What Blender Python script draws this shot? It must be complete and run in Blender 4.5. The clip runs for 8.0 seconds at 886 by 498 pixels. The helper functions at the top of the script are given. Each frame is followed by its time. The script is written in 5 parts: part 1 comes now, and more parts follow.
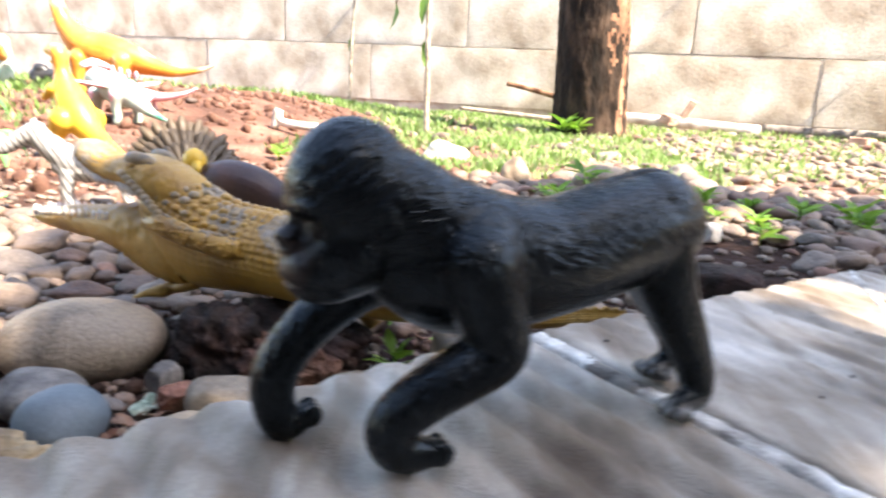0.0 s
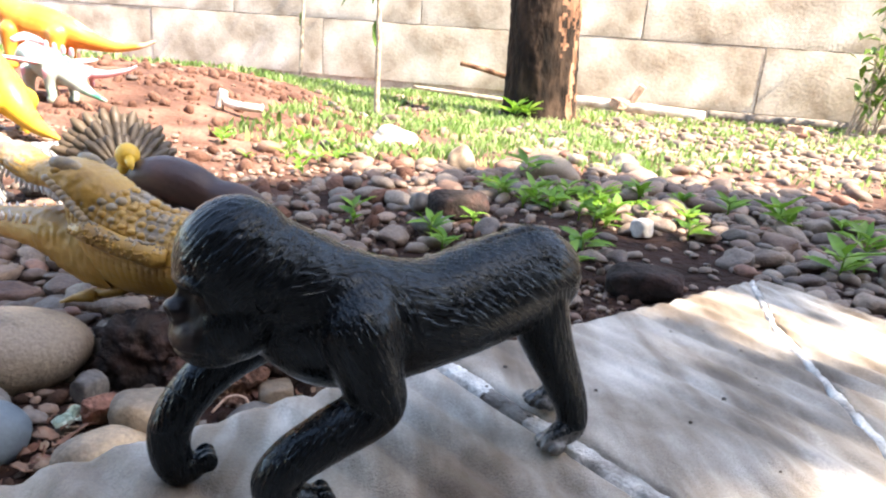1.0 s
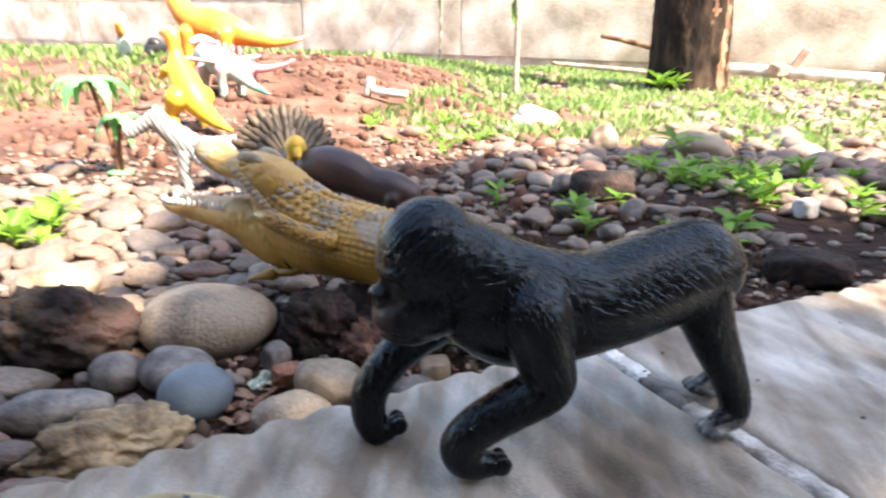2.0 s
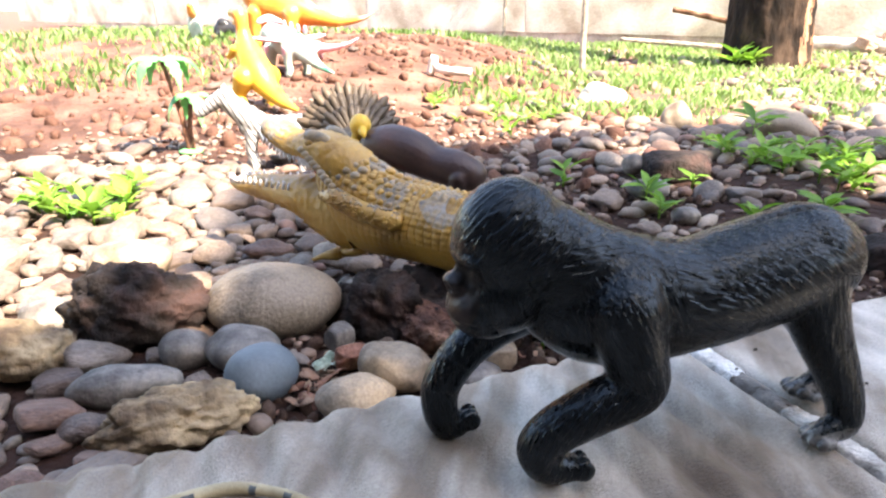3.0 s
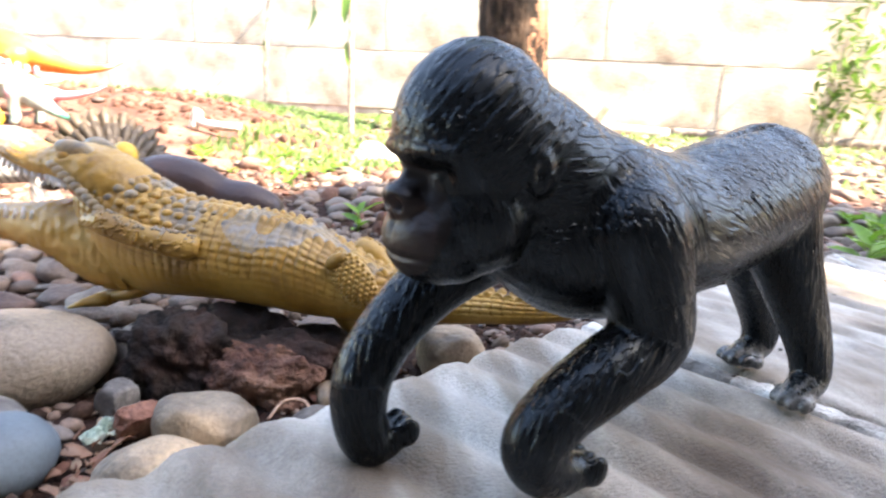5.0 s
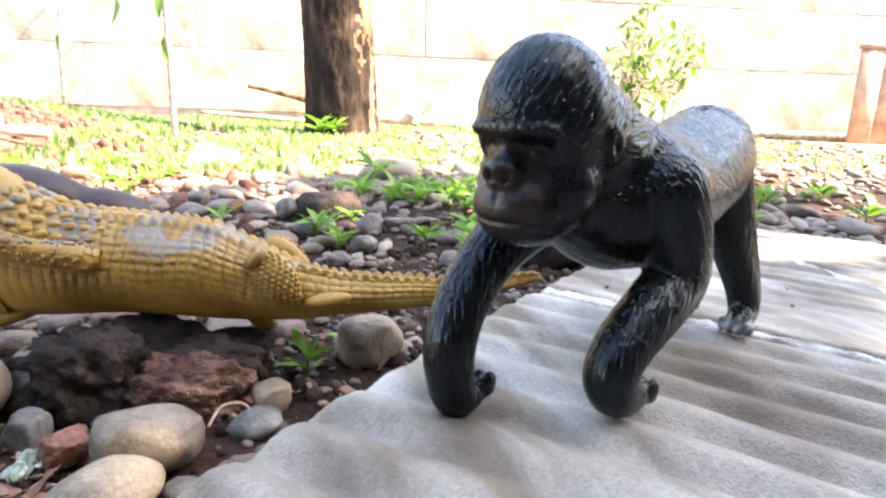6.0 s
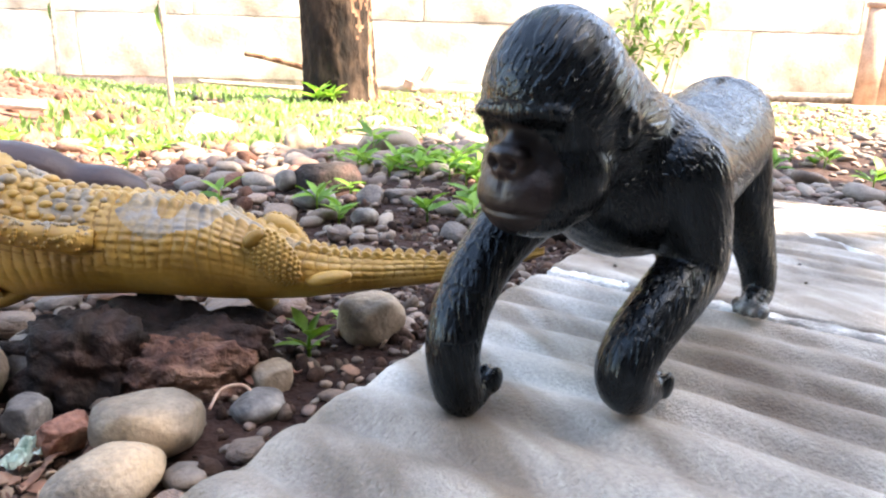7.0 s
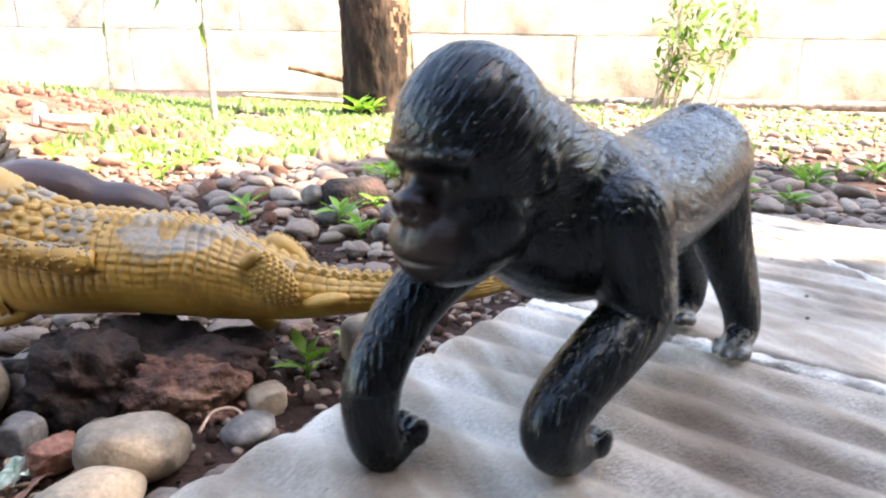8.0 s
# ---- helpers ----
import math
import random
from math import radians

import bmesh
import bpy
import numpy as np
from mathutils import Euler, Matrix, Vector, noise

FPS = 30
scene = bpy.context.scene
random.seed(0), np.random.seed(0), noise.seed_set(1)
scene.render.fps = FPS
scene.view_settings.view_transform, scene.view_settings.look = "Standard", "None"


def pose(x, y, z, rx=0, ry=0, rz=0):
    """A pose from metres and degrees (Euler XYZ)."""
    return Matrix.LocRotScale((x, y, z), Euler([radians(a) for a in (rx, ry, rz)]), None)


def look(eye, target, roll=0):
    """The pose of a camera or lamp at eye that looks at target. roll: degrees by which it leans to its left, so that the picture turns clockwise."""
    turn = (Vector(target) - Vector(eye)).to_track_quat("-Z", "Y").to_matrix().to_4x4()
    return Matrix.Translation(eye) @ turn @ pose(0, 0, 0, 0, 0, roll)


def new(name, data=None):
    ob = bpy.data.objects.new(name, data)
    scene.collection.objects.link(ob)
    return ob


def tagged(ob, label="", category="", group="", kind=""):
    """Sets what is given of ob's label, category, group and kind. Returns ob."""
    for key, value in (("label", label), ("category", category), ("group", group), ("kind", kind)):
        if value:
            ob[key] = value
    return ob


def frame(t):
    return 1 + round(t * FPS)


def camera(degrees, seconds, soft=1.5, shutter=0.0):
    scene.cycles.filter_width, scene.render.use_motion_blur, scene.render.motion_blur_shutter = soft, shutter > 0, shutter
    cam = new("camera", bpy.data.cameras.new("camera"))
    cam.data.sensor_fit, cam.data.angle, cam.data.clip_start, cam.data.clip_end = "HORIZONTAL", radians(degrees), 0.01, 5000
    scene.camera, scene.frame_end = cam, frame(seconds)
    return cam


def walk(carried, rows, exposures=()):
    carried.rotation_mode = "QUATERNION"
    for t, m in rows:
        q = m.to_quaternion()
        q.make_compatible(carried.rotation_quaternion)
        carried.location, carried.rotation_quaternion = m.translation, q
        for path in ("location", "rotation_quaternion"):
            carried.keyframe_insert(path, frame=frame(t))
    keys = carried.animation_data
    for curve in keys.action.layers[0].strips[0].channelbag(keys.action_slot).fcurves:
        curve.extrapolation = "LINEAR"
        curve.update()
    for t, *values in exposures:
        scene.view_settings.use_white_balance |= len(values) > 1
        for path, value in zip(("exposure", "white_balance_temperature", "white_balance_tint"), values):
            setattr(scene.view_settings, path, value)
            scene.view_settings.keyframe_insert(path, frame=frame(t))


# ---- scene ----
cam = camera(68.9, 8.0, 2.2, 0.4)
PATH = [
    (0, (0.008, 0.019, 0.181), (0.039, 1.956, -0.317), 3.0),
    (0.5, (0.048, 0.01, 0.197), (0.232, 1.93, -0.334), 5.0),
    (1, (0.027, 0.01, 0.211), (0.201, 1.922, -0.349), 4.6),
    (1.5, (0.035, -0.001, 0.206), (0.053, 1.907, -0.393), 4.9),
    (2, (0.015, -0.008, 0.221), (-0.224, 1.871, -0.422), 1.0),
    (2.2, (0.015, 0.003, 0.224), (-0.306, 1.872, -0.419), -1.0),
    (3.3, (0.005, 0.009, 0.207), (-0.420, 1.816, -0.531), 0.2),
    (3.5, (0.005, 0.015, 0.195), (-0.325, 1.836, -0.564), 1.0),
    (4, (-0.02, 0.046, 0.153), (-0.12, 1.899, -0.592), 3.1),
    (4.5, (-0.021, 0.052, 0.164), (-0.044, 1.963, -0.428), 3.6),
    (4.7, (-0.022, 0.055, 0.162), (0.057, 1.986, -0.351), 3.7),
    (5.8, (-0.098, 0.057, 0.159), (0.651, 1.863, -0.265), 1.9),
    (6, (-0.097, 0.053, 0.156), (0.687, 1.837, -0.295), 2.2),
    (6.5, (-0.098, 0.055, 0.159), (0.715, 1.809, -0.356), 2.0),
    (7, (-0.093, 0.063, 0.159), (0.679, 1.825, -0.39), 1.5),
    (7.5, (-0.085, 0.068, 0.157), (0.623, 1.86, -0.379), 1.1),
    (8, (-0.064, 0.062, 0.165), (0.588, 1.88, -0.356), 0.9),
]
walk(cam, [(t, look(eye, target, roll)) for t, eye, target, roll in PATH], [(0.0, 2.76, 7350, 14), (2.0, 2.70, 7400, 14), (3.5, 3.10, 7400, 15), (4.5, 3.24, 7450, 15), (6.0, 3.48, 7750, 13), (8.0, 3.46, 7750, 14)])


# ---- light ----
SUN = Vector((0.56, -0.30, 0.77)).normalized()      # towards the sun
world = bpy.data.worlds.new("world")
scene.world = world
world.use_nodes = True
wn = world.node_tree.nodes
sky = wn.new("ShaderNodeTexSky")
sky.sky_type, sky.sun_disc = "NISHITA", False
sky.sun_elevation = math.asin(SUN.z)
sky.sun_rotation = math.atan2(SUN.x, SUN.y)
wn["Background"].inputs["Strength"].default_value = 0.14
world.node_tree.links.new(sky.outputs[0], wn["Background"].inputs["Color"])
sun_data = bpy.data.lights.new("sun", "SUN")
sun_data.energy, sun_data.angle, sun_data.color = 4.0, radians(0.53), (1.0, 0.95, 0.87)
sun = new("sun", sun_data)
sun.matrix_world = look(SUN * 20, (0, 0, 0))


# ---- materials ----
def mat(name, colors, scale=30.0, fine=400.0, rough=0.7, bump=0.0, bump_scale=None, spec=0.4, by="noise", var=0.35,
        attr="", stretch=(1, 1, 1), coat=0.0, through_light=0.0, detail=5.0):
    """Noise-mixed colours with a second, finer variation and relief. by: noise, object or island picks the colour."""
    m = bpy.data.materials.new(name)
    m.use_nodes = True
    nt, N = m.node_tree, m.node_tree.nodes
    L = nt.links.new
    bs = N["Principled BSDF"]
    co = N.new("ShaderNodeAttribute") if attr else N.new("ShaderNodeTexCoord")
    if attr:
        co.attribute_name = attr
    vec = co.outputs["Vector"] if attr else co.outputs["Object"]
    mp = N.new("ShaderNodeMapping")
    mp.inputs["Scale"].default_value = stretch
    L(vec, mp.inputs["Vector"])
    n1 = N.new("ShaderNodeTexNoise")
    n1.inputs["Scale"].default_value, n1.inputs["Detail"].default_value = scale, detail
    L(mp.outputs[0], n1.inputs["Vector"])
    n2 = N.new("ShaderNodeTexNoise")
    n2.inputs["Scale"].default_value, n2.inputs["Detail"].default_value = fine, 4.0
    L(mp.outputs[0], n2.inputs["Vector"])
    ramp = N.new("ShaderNodeValToRGB")
    el = ramp.color_ramp.elements
    k = len(colors)
    lo, hi = (0.33, 0.67) if by == "noise" else (0.0, 1.0)
    for i, c in enumerate(colors):
        p = lo + (hi - lo) * i / max(1, k - 1)
        e = el[i] if i < 2 else el.new(p)
        e.position, e.color = p, (*c, 1)
    if by == "noise":
        L(n1.outputs[0], ramp.inputs[0])
    elif by == "object":
        L(N.new("ShaderNodeObjectInfo").outputs["Random"], ramp.inputs[0])
    else:
        L(N.new("ShaderNodeNewGeometry").outputs["Random Per Island"], ramp.inputs[0])
    mr = N.new("ShaderNodeMapRange")
    mr.inputs["From Min"].default_value, mr.inputs["From Max"].default_value = 0.3, 0.7
    mr.inputs["To Min"].default_value, mr.inputs["To Max"].default_value = 1 - var, 1 + var
    mixer = N.new("ShaderNodeMath")
    mixer.operation = "ADD"
    half = N.new("ShaderNodeMath")
    half.operation = "MULTIPLY"
    half.inputs[1].default_value = 0.5
    L(n1.outputs[0], mixer.inputs[0])
    L(n2.outputs[0], mixer.inputs[1])
    L(mixer.outputs[0], half.inputs[0])
    L(half.outputs[0], mr.inputs["Value"])
    mul = N.new("ShaderNodeVectorMath")
    mul.operation = "SCALE"
    L(ramp.outputs[0], mul.inputs[0])
    L(mr.outputs[0], mul.inputs["Scale"])
    L(mul.outputs[0], bs.inputs["Base Color"])
    rr = N.new("ShaderNodeMapRange")
    rr.inputs["From Min"].default_value, rr.inputs["From Max"].default_value = 0.3, 0.7
    rr.inputs["To Min"].default_value, rr.inputs["To Max"].default_value = max(0.05, rough - 0.12), min(1, rough + 0.12)
    L(n2.outputs[0], rr.inputs["Value"])
    L(rr.outputs[0], bs.inputs["Roughness"])
    bs.inputs["Specular IOR Level"].default_value = spec
    bs.inputs["Coat Weight"].default_value = coat
    bs.inputs["Coat Roughness"].default_value = 0.25
    if bump:
        b = N.new("ShaderNodeBump")
        b.inputs["Distance"].default_value = bump
        b.inputs["Strength"].default_value = 1.0
        src = n2
        if bump_scale:
            src = N.new("ShaderNodeTexNoise")
            src.inputs["Scale"].default_value, src.inputs["Detail"].default_value = bump_scale, 3.0
            L(mp.outputs[0], src.inputs["Vector"])
        L(src.outputs[0], b.inputs["Height"])
        L(b.outputs[0], bs.inputs["Normal"])
    if through_light:
        tr = N.new("ShaderNodeBsdfTranslucent")
        L(mul.outputs[0], tr.inputs["Color"])
        mx = N.new("ShaderNodeMixShader")
        mx.inputs[0].default_value = through_light
        L(bs.outputs[0], mx.inputs[1])
        L(tr.outputs[0], mx.inputs[2])
        L(mx.outputs[0], N["Material Output"].inputs["Surface"])
    return m


def zone_mat(name, dark, light, patches):
    """Soil whose colour follows broad patches and grit."""
    return mat(name, [dark, patches, light], scale=7, fine=110, rough=0.94, bump=0.012, bump_scale=55, spec=0.15, var=0.45, detail=9)



def two_soils():
    """Reddish soil on the mound and dark humus round the slab, by the sheet's own humus values."""
    m = zone_mat("soil", (0.085, 0.043, 0.031), (0.175, 0.098, 0.072), (0.13, 0.068, 0.049))
    N, L = m.node_tree.nodes, m.node_tree.links.new
    at = N.new("ShaderNodeAttribute")
    at.attribute_name = "humus"
    bs = N["Principled BSDF"]
    src = bs.inputs["Base Color"].links[0].from_socket
    mx = N.new("ShaderNodeMix")
    mx.data_type = "RGBA"
    mx.blend_type = "MULTIPLY"
    L(at.outputs["Fac"], mx.inputs["Factor"])
    L(src, mx.inputs["A"])
    mx.inputs["B"].default_value = (0.24, 0.23, 0.235, 1)
    dry = N.new("ShaderNodeAttribute")
    dry.attribute_name = "dry"
    md = N.new("ShaderNodeMix")
    md.data_type = "RGBA"
    L(dry.outputs["Fac"], md.inputs["Factor"])
    L(mx.outputs["Result"], md.inputs["A"])
    md.inputs["B"].default_value = (0.40, 0.33, 0.25, 1)
    L(md.outputs["Result"], bs.inputs["Base Color"])
    return m


SOIL = two_soils()
CLOD = mat("soil_clod", [(0.085, 0.043, 0.031), (0.13, 0.068, 0.049), (0.175, 0.098, 0.072)], scale=40, fine=300, rough=0.95, bump=0.003, bump_scale=250, spec=0.1, by="island", var=0.35)
CRUMB = mat("humus_crumb", [(0.022, 0.014, 0.011), (0.050, 0.029, 0.021), (0.085, 0.050, 0.036), (0.13, 0.10, 0.078)], scale=60, fine=500, rough=0.95, bump=0.001, bump_scale=600, spec=0.1, by="island", var=0.4)


def streaked():
    m = mat("concrete", [(0.235, 0.186, 0.138), (0.385, 0.340, 0.285), (0.51, 0.472, 0.412)], scale=17, fine=900, rough=0.58, bump=0.0009, bump_scale=1300, var=0.36, spec=0.35, detail=8)
    N, L = m.node_tree.nodes, m.node_tree.links.new
    mp = N.new("ShaderNodeMapping")
    mp.inputs["Rotation"].default_value = (0, 0, radians(-36))
    mp.inputs["Scale"].default_value = (1, 0.16, 1)
    L(N.new("ShaderNodeTexCoord").outputs["Object"], mp.inputs[0])
    n = N.new("ShaderNodeTexNoise")
    n.inputs["Scale"].default_value, n.inputs["Detail"].default_value = 62, 3
    L(mp.outputs[0], n.inputs["Vector"])
    # Dirt-brown streaks along the ripples, which also deepen their weak shading by colour.
    r = N.new("ShaderNodeValToRGB")
    r.color_ramp.elements[0].position, r.color_ramp.elements[1].position = 0.36, 0.62
    r.color_ramp.elements[0].color, r.color_ramp.elements[1].color = (0.50, 0.44, 0.385, 1), (1.0, 1.0, 1.01, 1)
    L(n.outputs[0], r.inputs[0])
    bs = N["Principled BSDF"]
    src = bs.inputs["Base Color"].links[0].from_socket
    mu = N.new("ShaderNodeVectorMath")
    mu.operation = "MULTIPLY"
    L(src, mu.inputs[0])
    L(r.outputs[0], mu.inputs[1])
    L(mu.outputs[0], bs.inputs["Base Color"])
    return m


CONCRETE = streaked()
MORTAR = mat("mortar", [(0.34, 0.31, 0.275), (0.55, 0.52, 0.47), (0.68, 0.65, 0.60)], scale=70, fine=700, rough=0.9, bump=0.0015, bump_scale=500, spec=0.2)
BASE_CON = mat("rough_concrete", [(0.12, 0.10, 0.085), (0.24, 0.21, 0.18)], scale=25, fine=300, rough=0.9, bump=0.003, bump_scale=200, spec=0.2)
GREYS = [(0.105, 0.076, 0.060), (0.165, 0.119, 0.089), (0.088, 0.062, 0.051), (0.225, 0.162, 0.117), (0.145, 0.083, 0.060), (0.180, 0.141, 0.111), (0.120, 0.098, 0.085)]
PEBBLE = mat("river_pebble", GREYS, scale=60, fine=420, rough=0.62, bump=0.002, bump_scale=220, by="object", var=0.6, detail=8)
PEBBLES = mat("river_pebbles", GREYS + [(0.27, 0.215, 0.165), (0.175, 0.075, 0.05)], scale=22, fine=260, rough=0.65, bump=0.0015, bump_scale=160, by="island", var=0.55)
EGG = mat("pale_river_stone", [(0.16, 0.12, 0.082), (0.27, 0.21, 0.148), (0.21, 0.165, 0.122)], scale=26, fine=420, rough=0.58, bump=0.0014, bump_scale=300, var=0.45, detail=8)
BLUE = mat("blue_grey_stone", [(0.10, 0.125, 0.14), (0.15, 0.18, 0.195)], scale=20, fine=420, rough=0.6, bump=0.0005, bump_scale=300, var=0.22)
GREYST = mat("grey_stone", [(0.07, 0.060, 0.052), (0.145, 0.128, 0.112), (0.22, 0.195, 0.165)], scale=45, fine=420, rough=0.6, bump=0.0012, bump_scale=260, var=0.45, detail=9)
TANST = mat("tan_stone", [(0.13, 0.090, 0.060), (0.23, 0.175, 0.120), (0.33, 0.25, 0.175)], scale=34, fine=420, rough=0.55, bump=0.0011, bump_scale=230, var=0.4, detail=9)
WHITEST = mat("white_stone", [(0.42, 0.39, 0.35), (0.56, 0.53, 0.49)], scale=25, fine=200, rough=0.75, bump=0.002, bump_scale=80)
LAVA = mat("lava_rock", [(0.035, 0.021, 0.017), (0.12, 0.060, 0.043), (0.24, 0.135, 0.088)], scale=26, fine=170, rough=0.93, bump=0.007, bump_scale=190, spec=0.15, var=0.6, detail=9)
REDROCK = mat("red_rock", [(0.17, 0.075, 0.05), (0.27, 0.13, 0.09), (0.33, 0.20, 0.13)], scale=40, fine=250, rough=0.9, bump=0.003, bump_scale=220, spec=0.15, var=0.5)
# Black stone, darkened further to carry the shade under the crocodile.
BLACKROCK = mat("black_rock", [(0.012, 0.009, 0.0075), (0.026, 0.018, 0.015), (0.05, 0.028, 0.023)], scale=30, fine=200, rough=0.85, bump=0.004, bump_scale=160, spec=0.25, var=0.45)
YELLOWROCK = mat("ochre_rock", [(0.09, 0.062, 0.045), (0.23, 0.165, 0.10), (0.36, 0.265, 0.155)], scale=30, fine=200, rough=0.9, bump=0.004, bump_scale=150, spec=0.15, var=0.45)
WALL = mat("limewashed_block", [(0.36, 0.28, 0.20), (0.54, 0.455, 0.355), (0.68, 0.61, 0.51)], scale=3.2, fine=60, rough=0.92, bump=0.0025, bump_scale=45, spec=0.15, var=0.2, detail=9)
JOINT = mat("block_joint", [(0.40, 0.32, 0.25), (0.55, 0.47, 0.38)], scale=6, fine=60, rough=0.95, bump=0.004, bump_scale=60, spec=0.1)
# Brown against dark bark also carries the trunk's lit and shaded sides.
BROWNBARK = mat("brown_bark", [(0.09, 0.045, 0.026), (0.19, 0.10, 0.06), (0.28, 0.17, 0.105)], scale=14, fine=80, rough=0.9, bump=0.010, bump_scale=36, spec=0.15, var=0.5, stretch=(1, 1, 0.5), detail=8)
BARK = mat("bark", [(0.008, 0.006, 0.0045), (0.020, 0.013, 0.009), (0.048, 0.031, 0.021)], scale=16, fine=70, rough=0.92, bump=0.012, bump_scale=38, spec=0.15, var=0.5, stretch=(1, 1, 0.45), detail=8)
TWIG = mat("twig", [(0.24, 0.19, 0.14), (0.42, 0.36, 0.28)], scale=40, fine=200, rough=0.85, bump=0.001, spec=0.2)
LEAF = mat("leaf", [(0.06, 0.13, 0.02), (0.10, 0.20, 0.03), (0.17, 0.27, 0.05)], scale=25, fine=200, rough=0.5, by="island", var=0.25, through_light=0.35)
WEEDLEAF = mat("weed_leaf", [(0.09, 0.21, 0.02), (0.15, 0.31, 0.03), (0.23, 0.38, 0.06)], scale=25, fine=200, rough=0.5, by="object", var=0.25, through_light=0.4)
GRASS = mat("grass", [(0.10, 0.19, 0.035), (0.17, 0.29, 0.07), (0.25, 0.37, 0.13), (0.35, 0.39, 0.20)], scale=10, fine=60, rough=0.6, by="island", var=0.2, through_light=0.5)
PIPE = mat("weathered_pole", [(0.42, 0.36, 0.29), (0.62, 0.57, 0.50)], scale=12, fine=120, rough=0.85, bump=0.002, spec=0.2, stretch=(1, 1, 1))
BOARD = mat("brown_board", [(0.32, 0.20, 0.145), (0.44, 0.30, 0.22)], scale=9, fine=90, rough=0.85, bump=0.002, spec=0.2)
# Low albedo for the added wall, to cut bounce light.
BLOCKER = mat("dark_blocker", [(0.07, 0.06, 0.05), (0.10, 0.085, 0.07)], scale=2, fine=40, rough=0.95, bump=0.003, spec=0.1)
def rubber():
    m = mat("black_rubber", [(0.002, 0.0024, 0.0029), (0.004, 0.0047, 0.0056)], scale=1.0, fine=1.7, rough=0.29, spec=0.28, attr="grain", var=0.25, detail=1)
    N, L = m.node_tree.nodes, m.node_tree.links.new
    at = N.new("ShaderNodeAttribute")
    at.attribute_name = "grain"
    n = N.new("ShaderNodeTexNoise")
    n.inputs["Scale"].default_value, n.inputs["Detail"].default_value = 0.75, 0.6
    L(at.outputs["Vector"], n.inputs["Vector"])
    r = N.new("ShaderNodeMapRange")
    r.interpolation_type = "SMOOTHSTEP"
    r.inputs["From Min"].default_value, r.inputs["From Max"].default_value = 0.46, 0.62
    L(n.outputs[0], r.inputs["Value"])
    b = N.new("ShaderNodeBump")
    b.inputs["Distance"].default_value = 0.00030
    fur = N.new("ShaderNodeAttribute")
    fur.attribute_name = "fur"
    L(fur.outputs["Fac"], b.inputs["Strength"])
    L(r.outputs[0], b.inputs["Height"])
    bs = N["Principled BSDF"]
    L(b.outputs[0], bs.inputs["Normal"])
    # Blue of the sky's sheen put into the highlight colour.
    bs.inputs["Specular Tint"].default_value = (0.80, 0.93, 1.0, 1)
    return m


BLACKRUB = rubber()
FACEBR = mat("brown_face_paint", [(0.003, 0.0018, 0.0016), (0.006, 0.0032, 0.0027)], scale=60, fine=500, rough=0.42, bump=0.0003, spec=0.3)
MUZZLE = mat("muzzle_paint", [(0.006, 0.0034, 0.0030), (0.015, 0.0074, 0.0062)], scale=60, fine=500, rough=0.45, bump=0.0003, spec=0.35)
SCUFF = mat("scuffed_grey_paint", [(0.012, 0.012, 0.012), (0.13, 0.13, 0.125)], scale=180, fine=700, rough=0.33, bump=0.0008, bump_scale=300, spec=0.5, var=0.4)


# ---- mesh helpers ----
def obj(name, verts, faces, mats, parent=None, smooth=True, slots=None):
    me = bpy.data.meshes.new(name)
    me.from_pydata([tuple(v) for v in verts], [], [tuple(f) for f in faces])
    for m in (mats if isinstance(mats, (list, tuple)) else [mats]):
        me.materials.append(m)
    me.update()
    if smooth:
        me.shade_smooth()
    if slots is not None:
        me.polygons.foreach_set("material_index", np.asarray(slots, dtype=np.int32))
    ob = new(name, me)
    ob.parent = parent
    return ob


def part(name, bm, material, parent, label=""):
    me = bpy.data.meshes.new(name)
    bm.to_mesh(me)
    bm.free()
    me.materials.append(material)
    me.shade_smooth()
    ob = new(name, me)
    ob.parent = parent
    return tagged(ob, label)


def empty(name, m=None):
    ob = new(name)
    ob.empty_display_size = 0.05
    if m is not None:
        ob.matrix_basis = m
    return ob


def tube(points, radii, sides=10, cap=True):
    """Vertices and faces of a tube along points."""
    P = [Vector(p) for p in points]
    n = len(P)
    vs, fs = [], []
    ref = Vector((0.123, 0.31, 0.94))
    for i, p in enumerate(P):
        d = (P[min(i + 1, n - 1)] - P[max(i - 1, 0)]).normalized()
        a = d.cross(ref)
        if a.length < 0.05:
            a = d.cross(Vector((1, 0, 0)))
        a.normalize()
        b = d.cross(a)
        for k in range(sides):
            w = 2 * math.pi * k / sides
            vs.append(p + float(radii[i]) * (math.cos(w) * a + math.sin(w) * b))
    for i in range(n - 1):
        for k in range(sides):
            k2 = (k + 1) % sides
            fs.append((i * sides + k, i * sides + k2, (i + 1) * sides + k2, (i + 1) * sides + k))
    if cap:
        fs.append(tuple(reversed(range(sides))))
        fs.append(tuple(range((n - 1) * sides, n * sides)))
    return vs, fs


def joined(*pieces):
    vs, fs = [], []
    for v, f in pieces:
        o = len(vs)
        vs += list(v)
        fs += [tuple(i + o for i in q) for q in f]
    return vs, fs


def smooth_path(points, k=6):
    """Catmull-Rom through points (tuples of any length)."""
    P = [np.array(p, float) for p in points]
    P = [2 * P[0] - P[1]] + P + [2 * P[-1] - P[-2]]
    out = []
    for i in range(1, len(P) - 2):
        for j in range(k):
            t = j / k
            a, b, c, d = P[i - 1], P[i], P[i + 1], P[i + 2]
            out.append(0.5 * (2 * b + (c - a) * t + (2 * a - 5 * b + 4 * c - d) * t * t + (3 * b - a - 3 * c + d) * t ** 3))
    out.append(P[-2])
    return out


